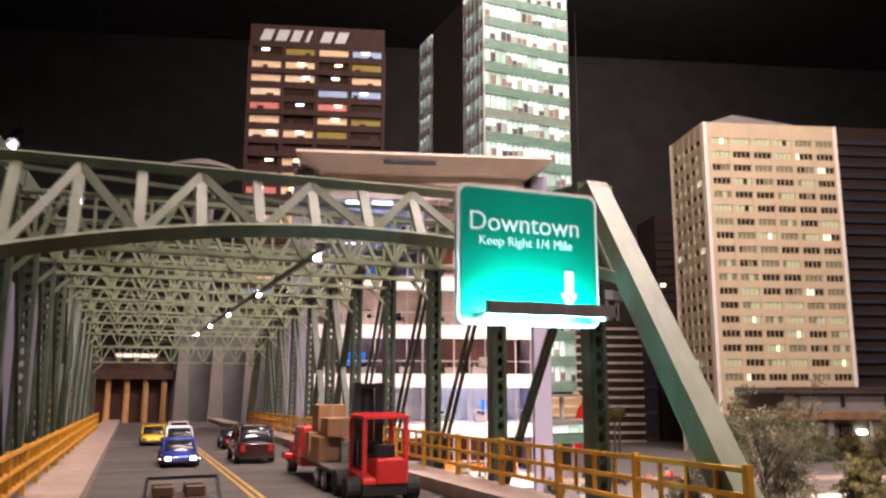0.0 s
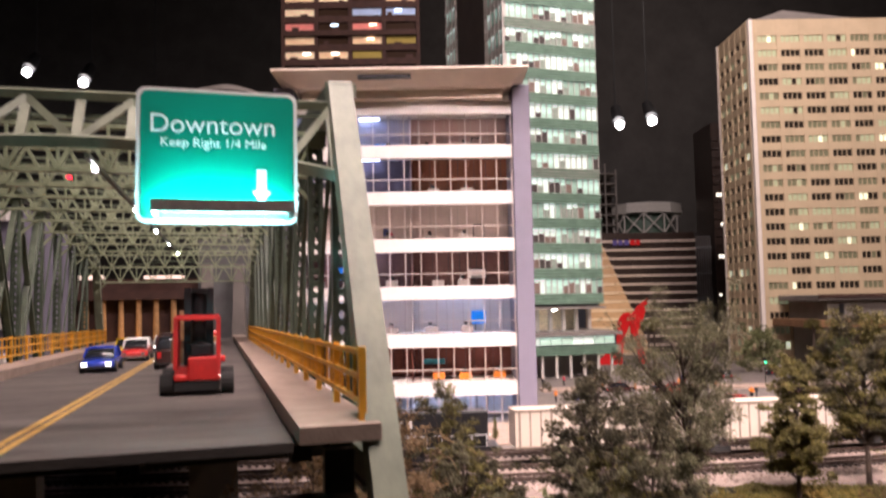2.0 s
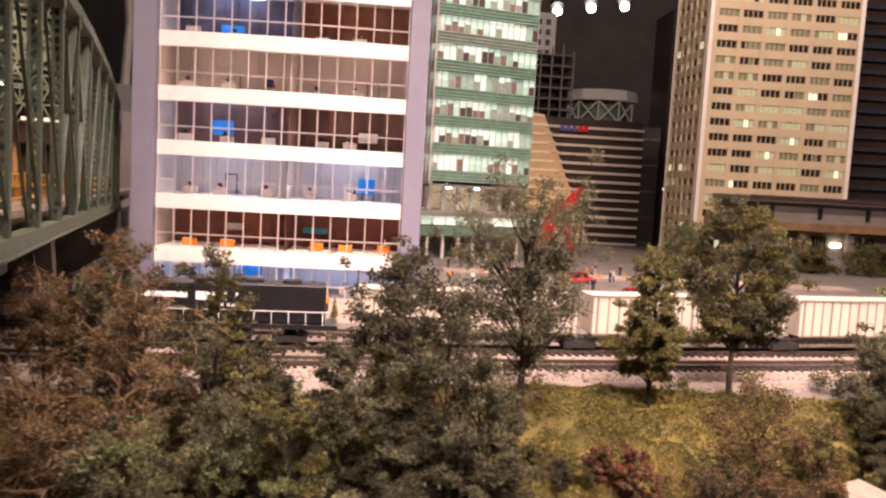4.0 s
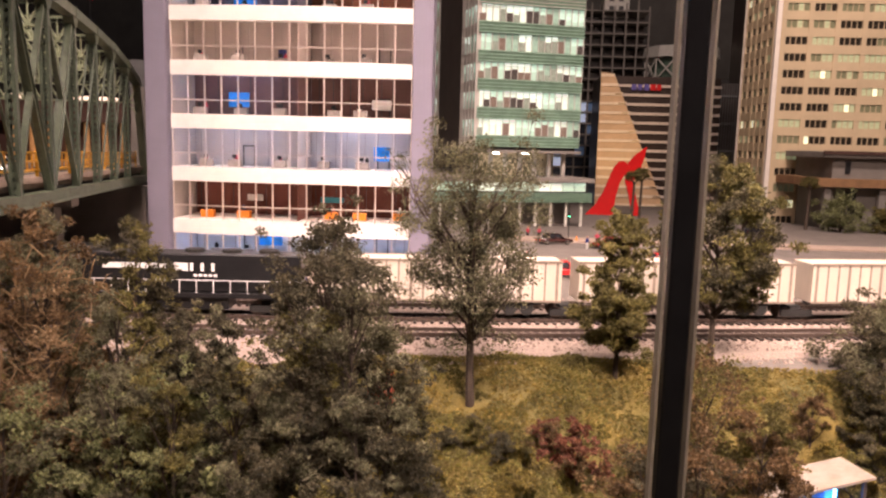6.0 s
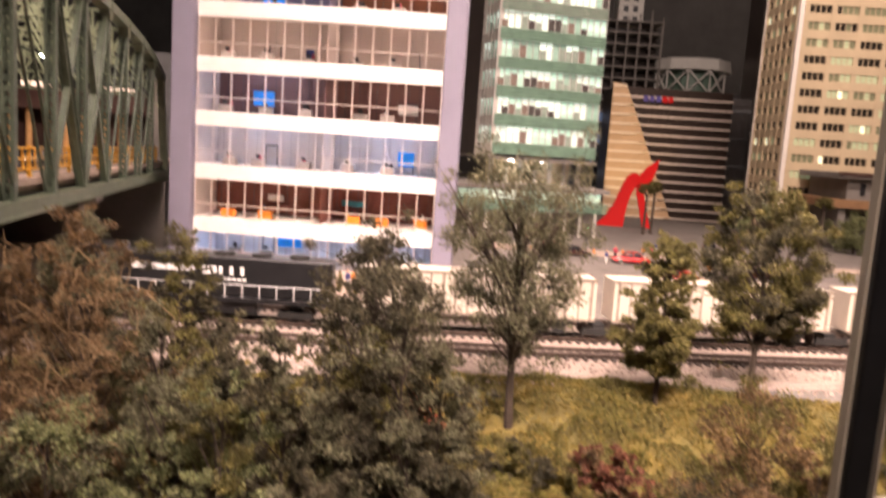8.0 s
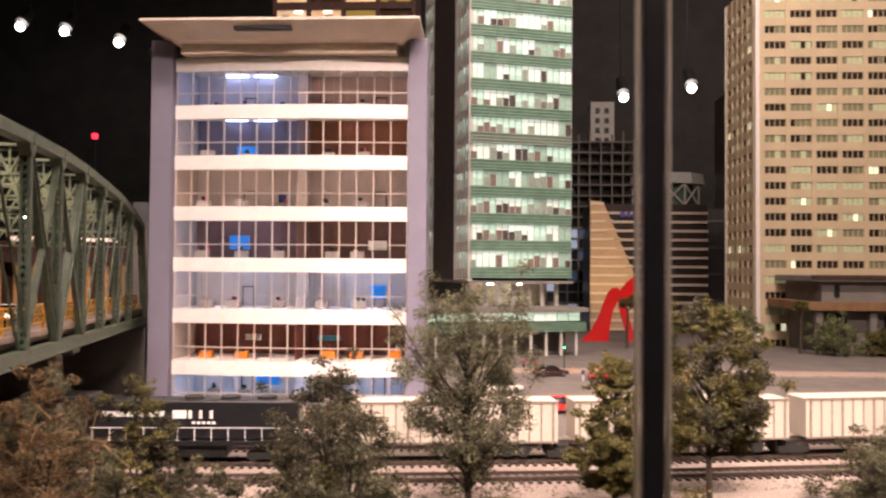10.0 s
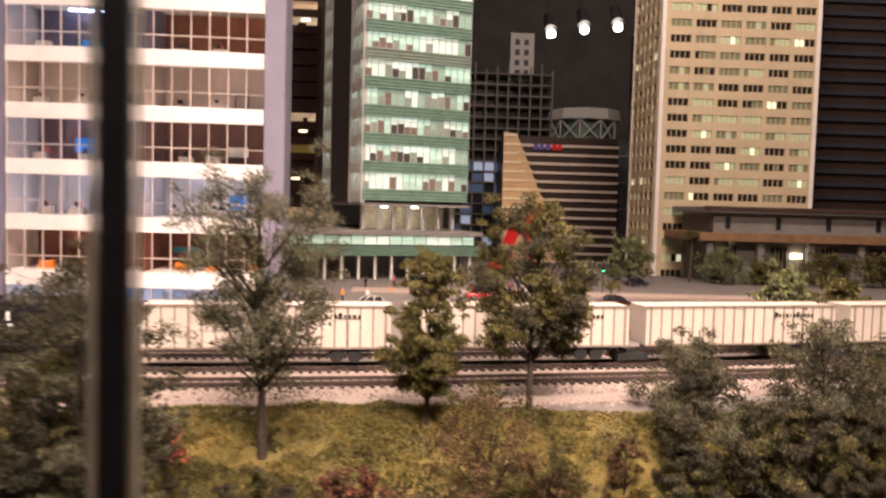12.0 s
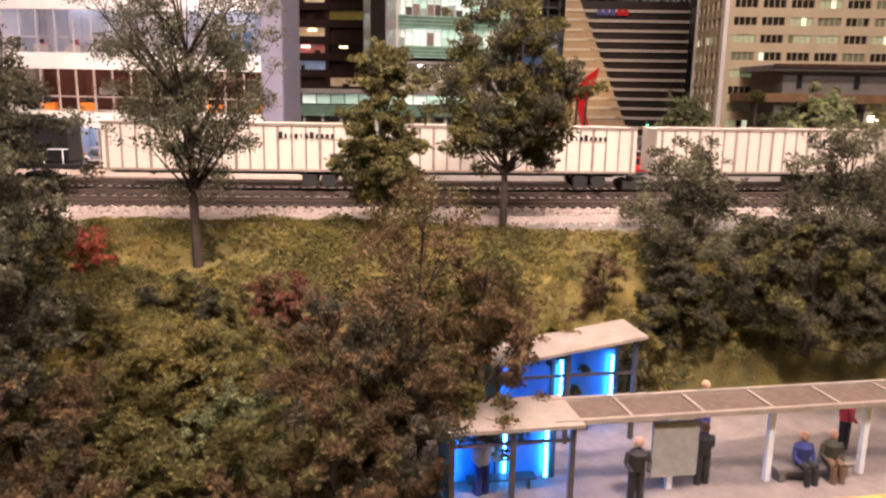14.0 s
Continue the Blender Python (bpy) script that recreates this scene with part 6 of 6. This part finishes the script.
box(bm, -0.0065, 0.001, -0.0050, 0.0036, 0.0126, 0.0185)
prism(bm, [(-0.0100, 0.0174), (-0.0066, 0.0174), (-0.0078, 0.0230), (-0.0100, 0.0228)], "y", -0.0062, 0.0030)
part("seat", bm, M["black"], fk, "black seat", bevel=0.0005)
boxes("console", [(0.0045, 0.0085, -0.0030, 0.0062, 0.0126, 0.0235)], M["black"], fk, "black steering console", 0.0006)
for x, r in ((-0.010, 0.0050), (0.008, 0.0056)):
    for s in (-1, 1):
        bm = bmesh.new()
        tube(bm, (x, s * 0.0103, r), (x, s * 0.0160, r), r, n=16)
        part("wheel", bm, M["rubber"], fk)

# ---- small painted figures ----
def figure_mesh(top, legs, sitting=False):
    bm = bmesh.new()
    h = 0.0
    for s in (-1, 1):
        if sitting:
            tube(bm, (s * 0.0014, -0.0045, 0.0), (s * 0.0014, -0.0042, 0.0052), 0.0009, 0.0011, 7)
            tube(bm, (s * 0.0014, -0.0045, 0.0053), (s * 0.0012, 0.0, 0.0060), 0.0012, 0.0014, 7)
        else:
            tube(bm, (s * 0.0014, 0, 0.0), (s * 0.0011, 0, 0.0098), 0.0010, 0.0014, 7)
    h = 0.0056 if sitting else 0.0096
    nleg = len(bm.faces)
    tube(bm, (0, 0, h), (0, 0, h + 0.0052), 0.0020, 0.0027, 9)
    tube(bm, (0, 0, h + 0.0052), (0, 0, h + 0.0066), 0.0027, 0.0009, 9)
    for s in (-1, 1):
        tube(bm, (s * 0.0028, 0, h + 0.0054), (s * 0.0035, -0.0004, h + 0.0022), 0.0008, 0.0007, 6)
        tube(bm, (s * 0.0035, -0.0004, h + 0.0022), (s * 0.0024, -0.0022, h + 0.0006), 0.0007, 0.0006, 6)
    nb = len(bm.faces)
    bmesh.ops.create_uvsphere(bm, u_segments=10, v_segments=8, radius=0.0015, matrix=Matrix.Translation((0, 0, h + 0.0085)))
    bm.faces.ensure_lookup_table()
    for i, f in enumerate(bm.faces):
        f.material_index = 0 if i < nleg else (1 if i < nb else 2)
    return mesh_of("figure", bm, [legs, top, M["skin"]])


M["olive_cloth"] = mat("olive_cloth", (0.055, 0.052, 0.036), 0.8, 0, 0.2)
FIG = [figure_mesh(M[a], M[b]) for a, b in (("cloth_red", "cloth_dark"), ("cloth_pale", "cloth_blue"), ("cloth_blue", "cloth_pale"), ("orange", "cloth_dark"), ("cloth_dark", "cloth_dark"))]
SIT = [figure_mesh(M[a], M[b], True) for a, b in (("cloth_blue", "cloth_dark"), ("olive_cloth", "seat_brown"))]


def figure(x, y, k, turn=0, z=None, sit=False, label="tiny painted figure standing on the paving", size=1.0):
    ob = new("figurine", (SIT if sit else FIG)[k])
    ob.matrix_world = pose(x, y, ground_z(x, y) if z is None else z, 0, 0, turn) @ Matrix.Scale(size, 4)
    return tagged(ob, label, "figurine")


# ---- the lit tram stop below the bank ----
PF = pose(0.745, 0.403, -0.096, 0, 0, 13)
platform = thing("stop_platform", PF, "pale pinkish concrete platform of the tram stop", "platform", kind="structure")
boxes("slab", [(-0.03, 0.45, -0.022, 0.075, -0.030, 0.0)], mat("worn_platform_concrete", (0.23, 0.185, 0.165), 0.8, 0, 0.25, 70, 0.3, 1200), platform)
boxes("edge_strip", [(-0.03, 0.45, -0.022, -0.017, 0.0002, 0.0010)], M["line"], platform, "worn yellow platform edge")
M["blue_glow"] = glow("blue_tube", (0.06, 0.36, 1.0), 34)
M["blue_glass"] = mat("blue_glass_wall", (0.10, 0.32, 0.7), 0.25, 0, 0.1)
M["cream"] = mat("cream_roof_sheet", (0.29, 0.235, 0.195), 0.6, 0, 0.2, 90, 0.2)
M["steel"] = mat("grey_steel_frame", (0.09, 0.075, 0.07), 0.5, 0.3, 0.2, 200)


def shelter(m, w, d, h, slope, label):
    t = thing("glass_shelter", m, label, "shelter", "tram stop shelters")
    bm = bmesh.new()
    prism(bm, [(-0.004, h), (w + 0.004, h + slope), (w + 0.004, h + slope + 0.0016), (-0.004, h + 0.0016)], "y", -0.004, d + 0.004)
    part("roof", bm, M["cream"], t, "cream sheet roof")
    for x in (0.0, w / 2, w):
        for y in (0.0, d):
            boxes("post", [(x - 0.0011, x + 0.0011, y - 0.0011, y + 0.0011, 0.0, h + slope * x / w - 0.0002)], M["steel"], t)
    boxes("top_rail", [(0.0012, w - 0.0012, -0.0008, 0.0008, h - 0.0072, h - 0.0060)], M["steel"], t)
    boxes("back_panel", [(0.0012, w - 0.0012, d - 0.0004, d + 0.0004, 0.001, h - 0.001)], M["blue_glass"], t, "blue-lit back panel")
    boxes("side_panel", [(-0.0004, 0.0004, 0.0012, d - 0.0012, 0.001, h - 0.001)], M["blue_glass"], t)
    for x in (0.004, w * 0.55, w - 0.004):
        boxes("blue_tube", [(x - 0.0006, x + 0.0006, d - 0.004, d - 0.0028, 0.002, h - 0.004)], M["blue_glow"], t, "glowing blue tube")
    boxes("bench", [(w * 0.2, w * 0.8, d * 0.55, d * 0.8, 0.0055, 0.0063)], M["steel"], t)
    boxes("bench_leg", [(w * 0.25, w * 0.27, d * 0.6, d * 0.75, 0.0, 0.0054), (w * 0.73, w * 0.75, d * 0.6, d * 0.75, 0.0, 0.0054)], M["steel"], t)
    return t


shelter(PF @ pose(0.003, -0.003, 0), 0.053, 0.026, 0.0375, 0.0, "blue-lit glass shelter at the platform end")
shelter(pose(0.769, 0.462, -0.0945, 0, 0, 14), 0.072, 0.022, 0.043, 0.012, "blue-lit glass shelter with a tilted cream roof")
cn = thing("platform_canopy", PF, "long pale pergola canopy over the platform", "canopy")
for k in range(12):
    x = 0.05 + k * 0.034
    boxes("cross_bar", [(x - 0.0008, x + 0.0008, -0.002, 0.022, 0.0375, 0.0390)], M["cream"], cn)
for y in (-0.002, 0.022):
    boxes("edge_beam", [(0.048, 0.45, y - 0.001, y + 0.001, 0.0372, 0.0395)], M["cream"], cn)
boxes("mesh_panel", [(0.049, 0.449, -0.0008, 0.0208, 0.0378, 0.0381)], mat("brown_canopy_mesh", (0.115, 0.078, 0.055), 0.8, 0, 0.25, 300), cn)
for k in range(7):
    x = 0.106 + k * 0.0495
    boxes("post", [(x - 0.0013, x + 0.0013, 0.0035, 0.0062, 0.0, 0.0377)], M["white"], cn, "white canopy post")
boxes("tube_light", [(0.06, 0.44, 0.017, 0.0182, 0.0366, 0.0371)], glow("canopy_tube", (1.0, 0.88, 0.85), 4), cn)
boxes("map_board", [(0.095, 0.117, 0.0005, 0.0022, 0.008, 0.034)], M["grey"], cn, "grey map board on a post")
bn = thing("platform_bench", PF @ pose(0.170, 0.004, 0), "low concrete bench on the platform", "bench")
boxes("seat", [(-0.012, 0.028, -0.004, 0.004, 0.0058, 0.0072)], M["concrete"], bn)
boxes("leg", [(-0.010, -0.007, -0.003, 0.003, 0, 0.0057), (0.023, 0.026, -0.003, 0.003, 0, 0.0057)], M["concrete"], bn)
for lx, ly, k, sit, turn in ((0.086, -0.004, 4, False, 10), (0.123, 0.006, 4, False, 200), (0.172, 0.003, 0, True, 20), (0.187, 0.003, 1, True, 10), (0.215, 0.03, 0, False, 90), (0.15, 0.055, 1, False, 150), (0.255, 0.0, 2, False, 30), (0.02, 0.012, 1, False, 40)):
    v = PF @ Vector((lx, ly, 0))
    figure(v.x, v.y, k, turn, -0.0958, sit, "tiny painted figure waiting on the platform", 1.55)
lamp("platform_light", "AREA", PF @ look((0.20, 0.016, 0.0362), (0.20, 0.016, 0.0)), 0.009, (0.95, 0.84, 0.88), 0.28, 0.004)

# ---- street life in the town ----
for x, y, k, turn, col, label in ((0.70, 0.93, 0, 95, "red", "red car parked beside the office block"), (0.84, 1.02, 0, 12, "red", "bright red car on the town street"), (0.77, 0.88, 0, 170, "red", "red vintage car on the town street"), (0.92, 0.9, 0, 10, "teal", "teal car parked by the tracks"), (0.72, 1.22, 0, 20, "maroon", "dark red car at the junction"),
                                  (1.02, 1.55, 0, 80, "black", "dark car parked by the trees"), (1.16, 1.62, 0, 30, "black", "black car parked under the trees"), (0.64, 1.05, 0, 200, "cream", "cream car on the town street"), (0.80, 1.18, 0, 185, "red", "red car stopped at the crossing"), (0.98, 1.12, 0, 15, "maroon", "maroon car on the town street")):
    car(pose(x, y, ground_z(x, y), 0, 0, turn), paint(col, (0.5, 0.02, 0.02)), label, group="town cars")
rng = random.Random(8)
for k in range(26):
    x, y = rng.choice([(rng.uniform(0.58, 0.95), rng.uniform(1.1, 1.45)), (rng.uniform(0.28, 0.56), rng.uniform(0.80, 0.87))])
    figure(x, y, k % 5, rng.uniform(0, 360))
for k in range(6):
    x, y = 0.66 + 0.05 * k, 1.27 + 0.03 * (k % 2)
    cnb = thing("traffic_cone", pose(x, y, ground_z(x, y)), "orange traffic cone on the paving", "cone", "traffic cones")
    bm = bmesh.new()
    tube(bm, (0, 0, 0.0009), (0, 0, 0.0105), 0.0026, 0.0006, 10)
    part("cone", bm, M["orange"], cnb)
    boxes("base", [(-0.0032, 0.0032, -0.0032, 0.0032, 0, 0.0008)], M["orange"], cnb)
bm = bmesh.new()
box(bm, 0.20, 0.60, 0.775, 0.925, -0.003, 0.0012)
solid("pavement", bm, M["walk"], "pale paving before the office block", "pavement", kind="structure")
bm = bmesh.new()
box(bm, 0.6, 1.3, 1.26, 1.31, ground_z(1, 1.31) - 0.003, ground_z(1, 1.26) + 0.003)
solid("pavement", bm, M["walk"], "pinkish kerbed pavement of the square", "pavement", kind="structure")
# clipped conifers before the office
for k in range(13):
    x, y = 0.262 + 0.022 * k, 0.792 + 0.012 * (k % 3)
    h = 0.020 + 0.008 * ((k * 5) % 4) / 3
    rg = random.Random(500 + k)
    cf = thing("conifer", pose(x, y, 0.0012), "small clipped conifer before the office block", "conifer", "office conifers")
    bm = bmesh.new()
    tube(bm, (0, 0, 0), (0, 0, h * 0.5), 0.0007, 0.0005, 6)
    part("trunk", bm, M["bark"], cf)
    blobs = [(0, 0, 0.004 + (h - 0.005) * j / 6, 0.0044 * (1 - 0.72 * j / 6), 0.003) for j in range(7)]
    me = crown_mesh(rg, blobs, 420, 0.0009)
    me.materials.append(LEAF["gold" if k % 3 == 0 else "olive"])
    c = new("crown", me)
    c.parent = cf
for k, (x, y, h, r, leaf) in enumerate(((1.18, 1.75, 0.11, 0.06, "lime"), (1.42, 1.82, 0.085, 0.075, "lime"), (1.52, 1.80, 0.07, 0.06, "olive"), (1.66, 1.8, 0.08, 0.08, "olive"), (1.8, 1.8, 0.08, 0.08, "olive"), (1.05, 0.78, 0.09, 0.04, "lime"), (1.12, 0.82, 0.08, 0.05, "olive"))):
    plant("bush" if h < 0.1 else "tree", x, y, h, r, leaf, ("lime" if leaf == "lime" else "olive") + "-green rounded shrub beside the town paving", 600 + k, 0.2, 3500, 0.003, 0.003)
for k, (x, y, h) in enumerate(((0.985, 2.0, 0.125), (1.012, 2.04, 0.135), (0.83, 2.05, 0.10), (1.36, 1.86, 0.12))):
    rg = random.Random(700 + k)
    pt = thing("pollard_tree", pose(x, y, ground_z(x, y)), "slim-stemmed street tree with a small clipped crown", "tree", "street trees")
    bm = bmesh.new()
    tube(bm, (0, 0, 0), (0.002, 0, h * 0.8), 0.004, 0.0028, 8)
    for a in (0, 2.1, 4.2):
        tube(bm, (0.002, 0, h * 0.76), (0.018 * math.cos(a), 0.018 * math.sin(a), h * 0.9), 0.002, 0.001, 6)
    part("trunk", bm, M["bark"], pt)
    me = crown_mesh(rg, [(0, 0, h * 0.95, 0.02, 0.010), (0.012, 0, h * 0.86, 0.012, 0.008), (-0.012, 0, h * 0.88, 0.012, 0.008)], 900, 0.0022)
    me.materials.append(LEAF["olive"])
    c = new("crown", me)
    c.parent = pt
for x, y in ((0.75, 1.3), (1.02, 1.35)):
    tl = thing("traffic_light", pose(x, y, ground_z(x, y)), "small traffic light on a thin dark post", "traffic light", "traffic lights")
    bm = bmesh.new()
    tube(bm, (0, 0, 0), (0, 0, 0.045), 0.0009, 0.0007, 8)
    part("post", bm, M["dark"], tl)
    boxes("head", [(-0.0018, 0.0018, -0.0015, 0.0015, 0.038, 0.048)], M["dark"], tl)
    boxes("green_lamp", [(-0.0012, 0.0012, -0.0021, -0.0016, 0.0388, 0.0410)], glow("green_lamp", (0.05, 1.0, 0.4), 6), tl)

# ---- beyond the bridge ----
sf = thing("columned_building", pose(-0.16, 1.40, -0.015, 0, 0, 8), "dim brown stone building with lit columns", "building")
boxes("wall", [(-0.13, 0.12, 0.03, 0.2, -0.02, 0.225)], M["brown"], sf)
boxes("cornice", [(-0.135, 0.125, 0.0, 0.0298, 0.185, 0.200)], M["brown"], sf)
for k in range(8):
    bm = bmesh.new()
    tube(bm, (-0.115 + 0.032 * k, 0.012, 0.085), (-0.115 + 0.032 * k, 0.012, 0.1848), 0.006, 0.005, 12)
    part("column", bm, mat("warm_column", (0.45, 0.25, 0.1), 0.7), sf)
boxes("plinth", [(-0.135, 0.125, -0.01, 0.0298, -0.02, 0.0848)], M["brown"], sf)
boxes("sky_light", [(-0.10, -0.06, 0.02, 0.05, 0.2252, 0.233), (0.02, 0.09, 0.02, 0.05, 0.2252, 0.231)], glow("skylight", (1.0, 0.75, 0.62), 1.2), sf)
lamp("column_light", "POINT", pose(-0.16, 1.37, 0.085), 0.05, (1.0, 0.55, 0.2), 0.01)
gh = thing("grey_hall", pose(0.05, 1.42, -0.015, 0, 0, 8), "dark grey concrete hall with buttresses", "building")
boxes("wall", [(-0.09, 0.16, 0.03, 0.2, -0.02, 0.30)], M["slate"], gh)
for k in range(4):
    bm = bmesh.new()
    x = -0.07 + 0.06 * k
    prism(bm, [(x - 0.018, -0.02), (x + 0.018, -0.02), (x + 0.008, 0.25), (x - 0.008, 0.25)], "y", 0.0, 0.0298)
    part("buttress", bm, M["concrete"], gh)
rd = thing("approach_ramp", BR @ pose(0, 1.0, 0), "dark retaining block under the approach road", "ramp", kind="structure")
boxes("wall", [(-0.196, 0.016, -0.18, 0.25, -0.02, 0.0850)], M["concrete"], rd)
bo = thing("blue_lit_office", pose(-0.475, 1.0, 0), "pale lavender office block with blue-lit windows beyond the bridge", "office building")
boxes("core", [(-0.3, 0.30, 0.012, 0.2, -0.02, 0.30)], M["lavender"], bo)
for k in range(6):
    boxes("floor_band", [(-0.3, 0.30, 0.0, 0.0118, 0.03 + 0.05 * k, 0.045 + 0.05 * k)], M["band"], bo)
for k in range(13):
    boxes("pier", [(-0.3 + 0.048 * k, -0.294 + 0.048 * k, 0.002, 0.0116, -0.02, 0.30)], M["lavender"], bo)
bm = bmesh.new()
box(bm, -0.019, 0.019, 0, 0.003, 0, 0.033)
bpane = mesh_of("lit_pane", bm, windows_mat("blue_lit_panes", [(0.3, (0.15, 0.17, 0.3), 0.15), (0.4, (0.3, 0.42, 1.0), 0.5), (0.3, (0.75, 0.8, 1.0), 0.7)]))
for r in range(5):
    for i in range(12):
        o = new("lit_pane", bpane)
        o.parent = bo
        o.matrix_local = pose(-0.273 + 0.048 * i, 0.006, 0.046 + 0.05 * r)
# saucer-topped tower
st = thing("saucer_tower", pose(-0.083, 1.80, 0), "grey observation tower with a saucer-shaped top", "tower")
bm = bmesh.new()
for z0, z1, r0, r1 in ((0.632, 0.648, 0.035, 0.062), (0.648, 0.662, 0.062, 0.088), (0.662, 0.672, 0.088, 0.080), (0.672, 0.690, 0.080, 0.030)):
    tube(bm, (0, 0, z0), (0, 0, z1), r0, r1, 28)
part("saucer", bm, M["concrete"], st)
for a in (0.4, 2.5, 4.6):
    bm = bmesh.new()
    tube(bm, (0.07 * math.cos(a), 0.07 * math.sin(a), -0.04), (0.012 * math.cos(a), 0.012 * math.sin(a), 0.45), 0.012, 0.008, 8)
    tube(bm, (0.012 * math.cos(a), 0.012 * math.sin(a), 0.45), (0.03 * math.cos(a), 0.03 * math.sin(a), 0.633), 0.008, 0.006, 8)
    part("leg", bm, M["concrete"], st)
# red aircraft warning lamp on a dark mast
ms = thing("warning_mast", pose(-2.46, 6.0, 0), "dark mast with a small red warning lamp", "mast")
bm = bmesh.new()
tube(bm, (0, 0, -0.25), (0, 0, 1.17), 0.02, 0.01, 8)
part("mast", bm, M["dark"], ms)
boxes("red_lamp", [(-0.016, 0.016, -0.016, 0.016, 1.171, 1.212)], glow("red_warning_lamp", (1.0, 0.02, 0.04), 5), ms)
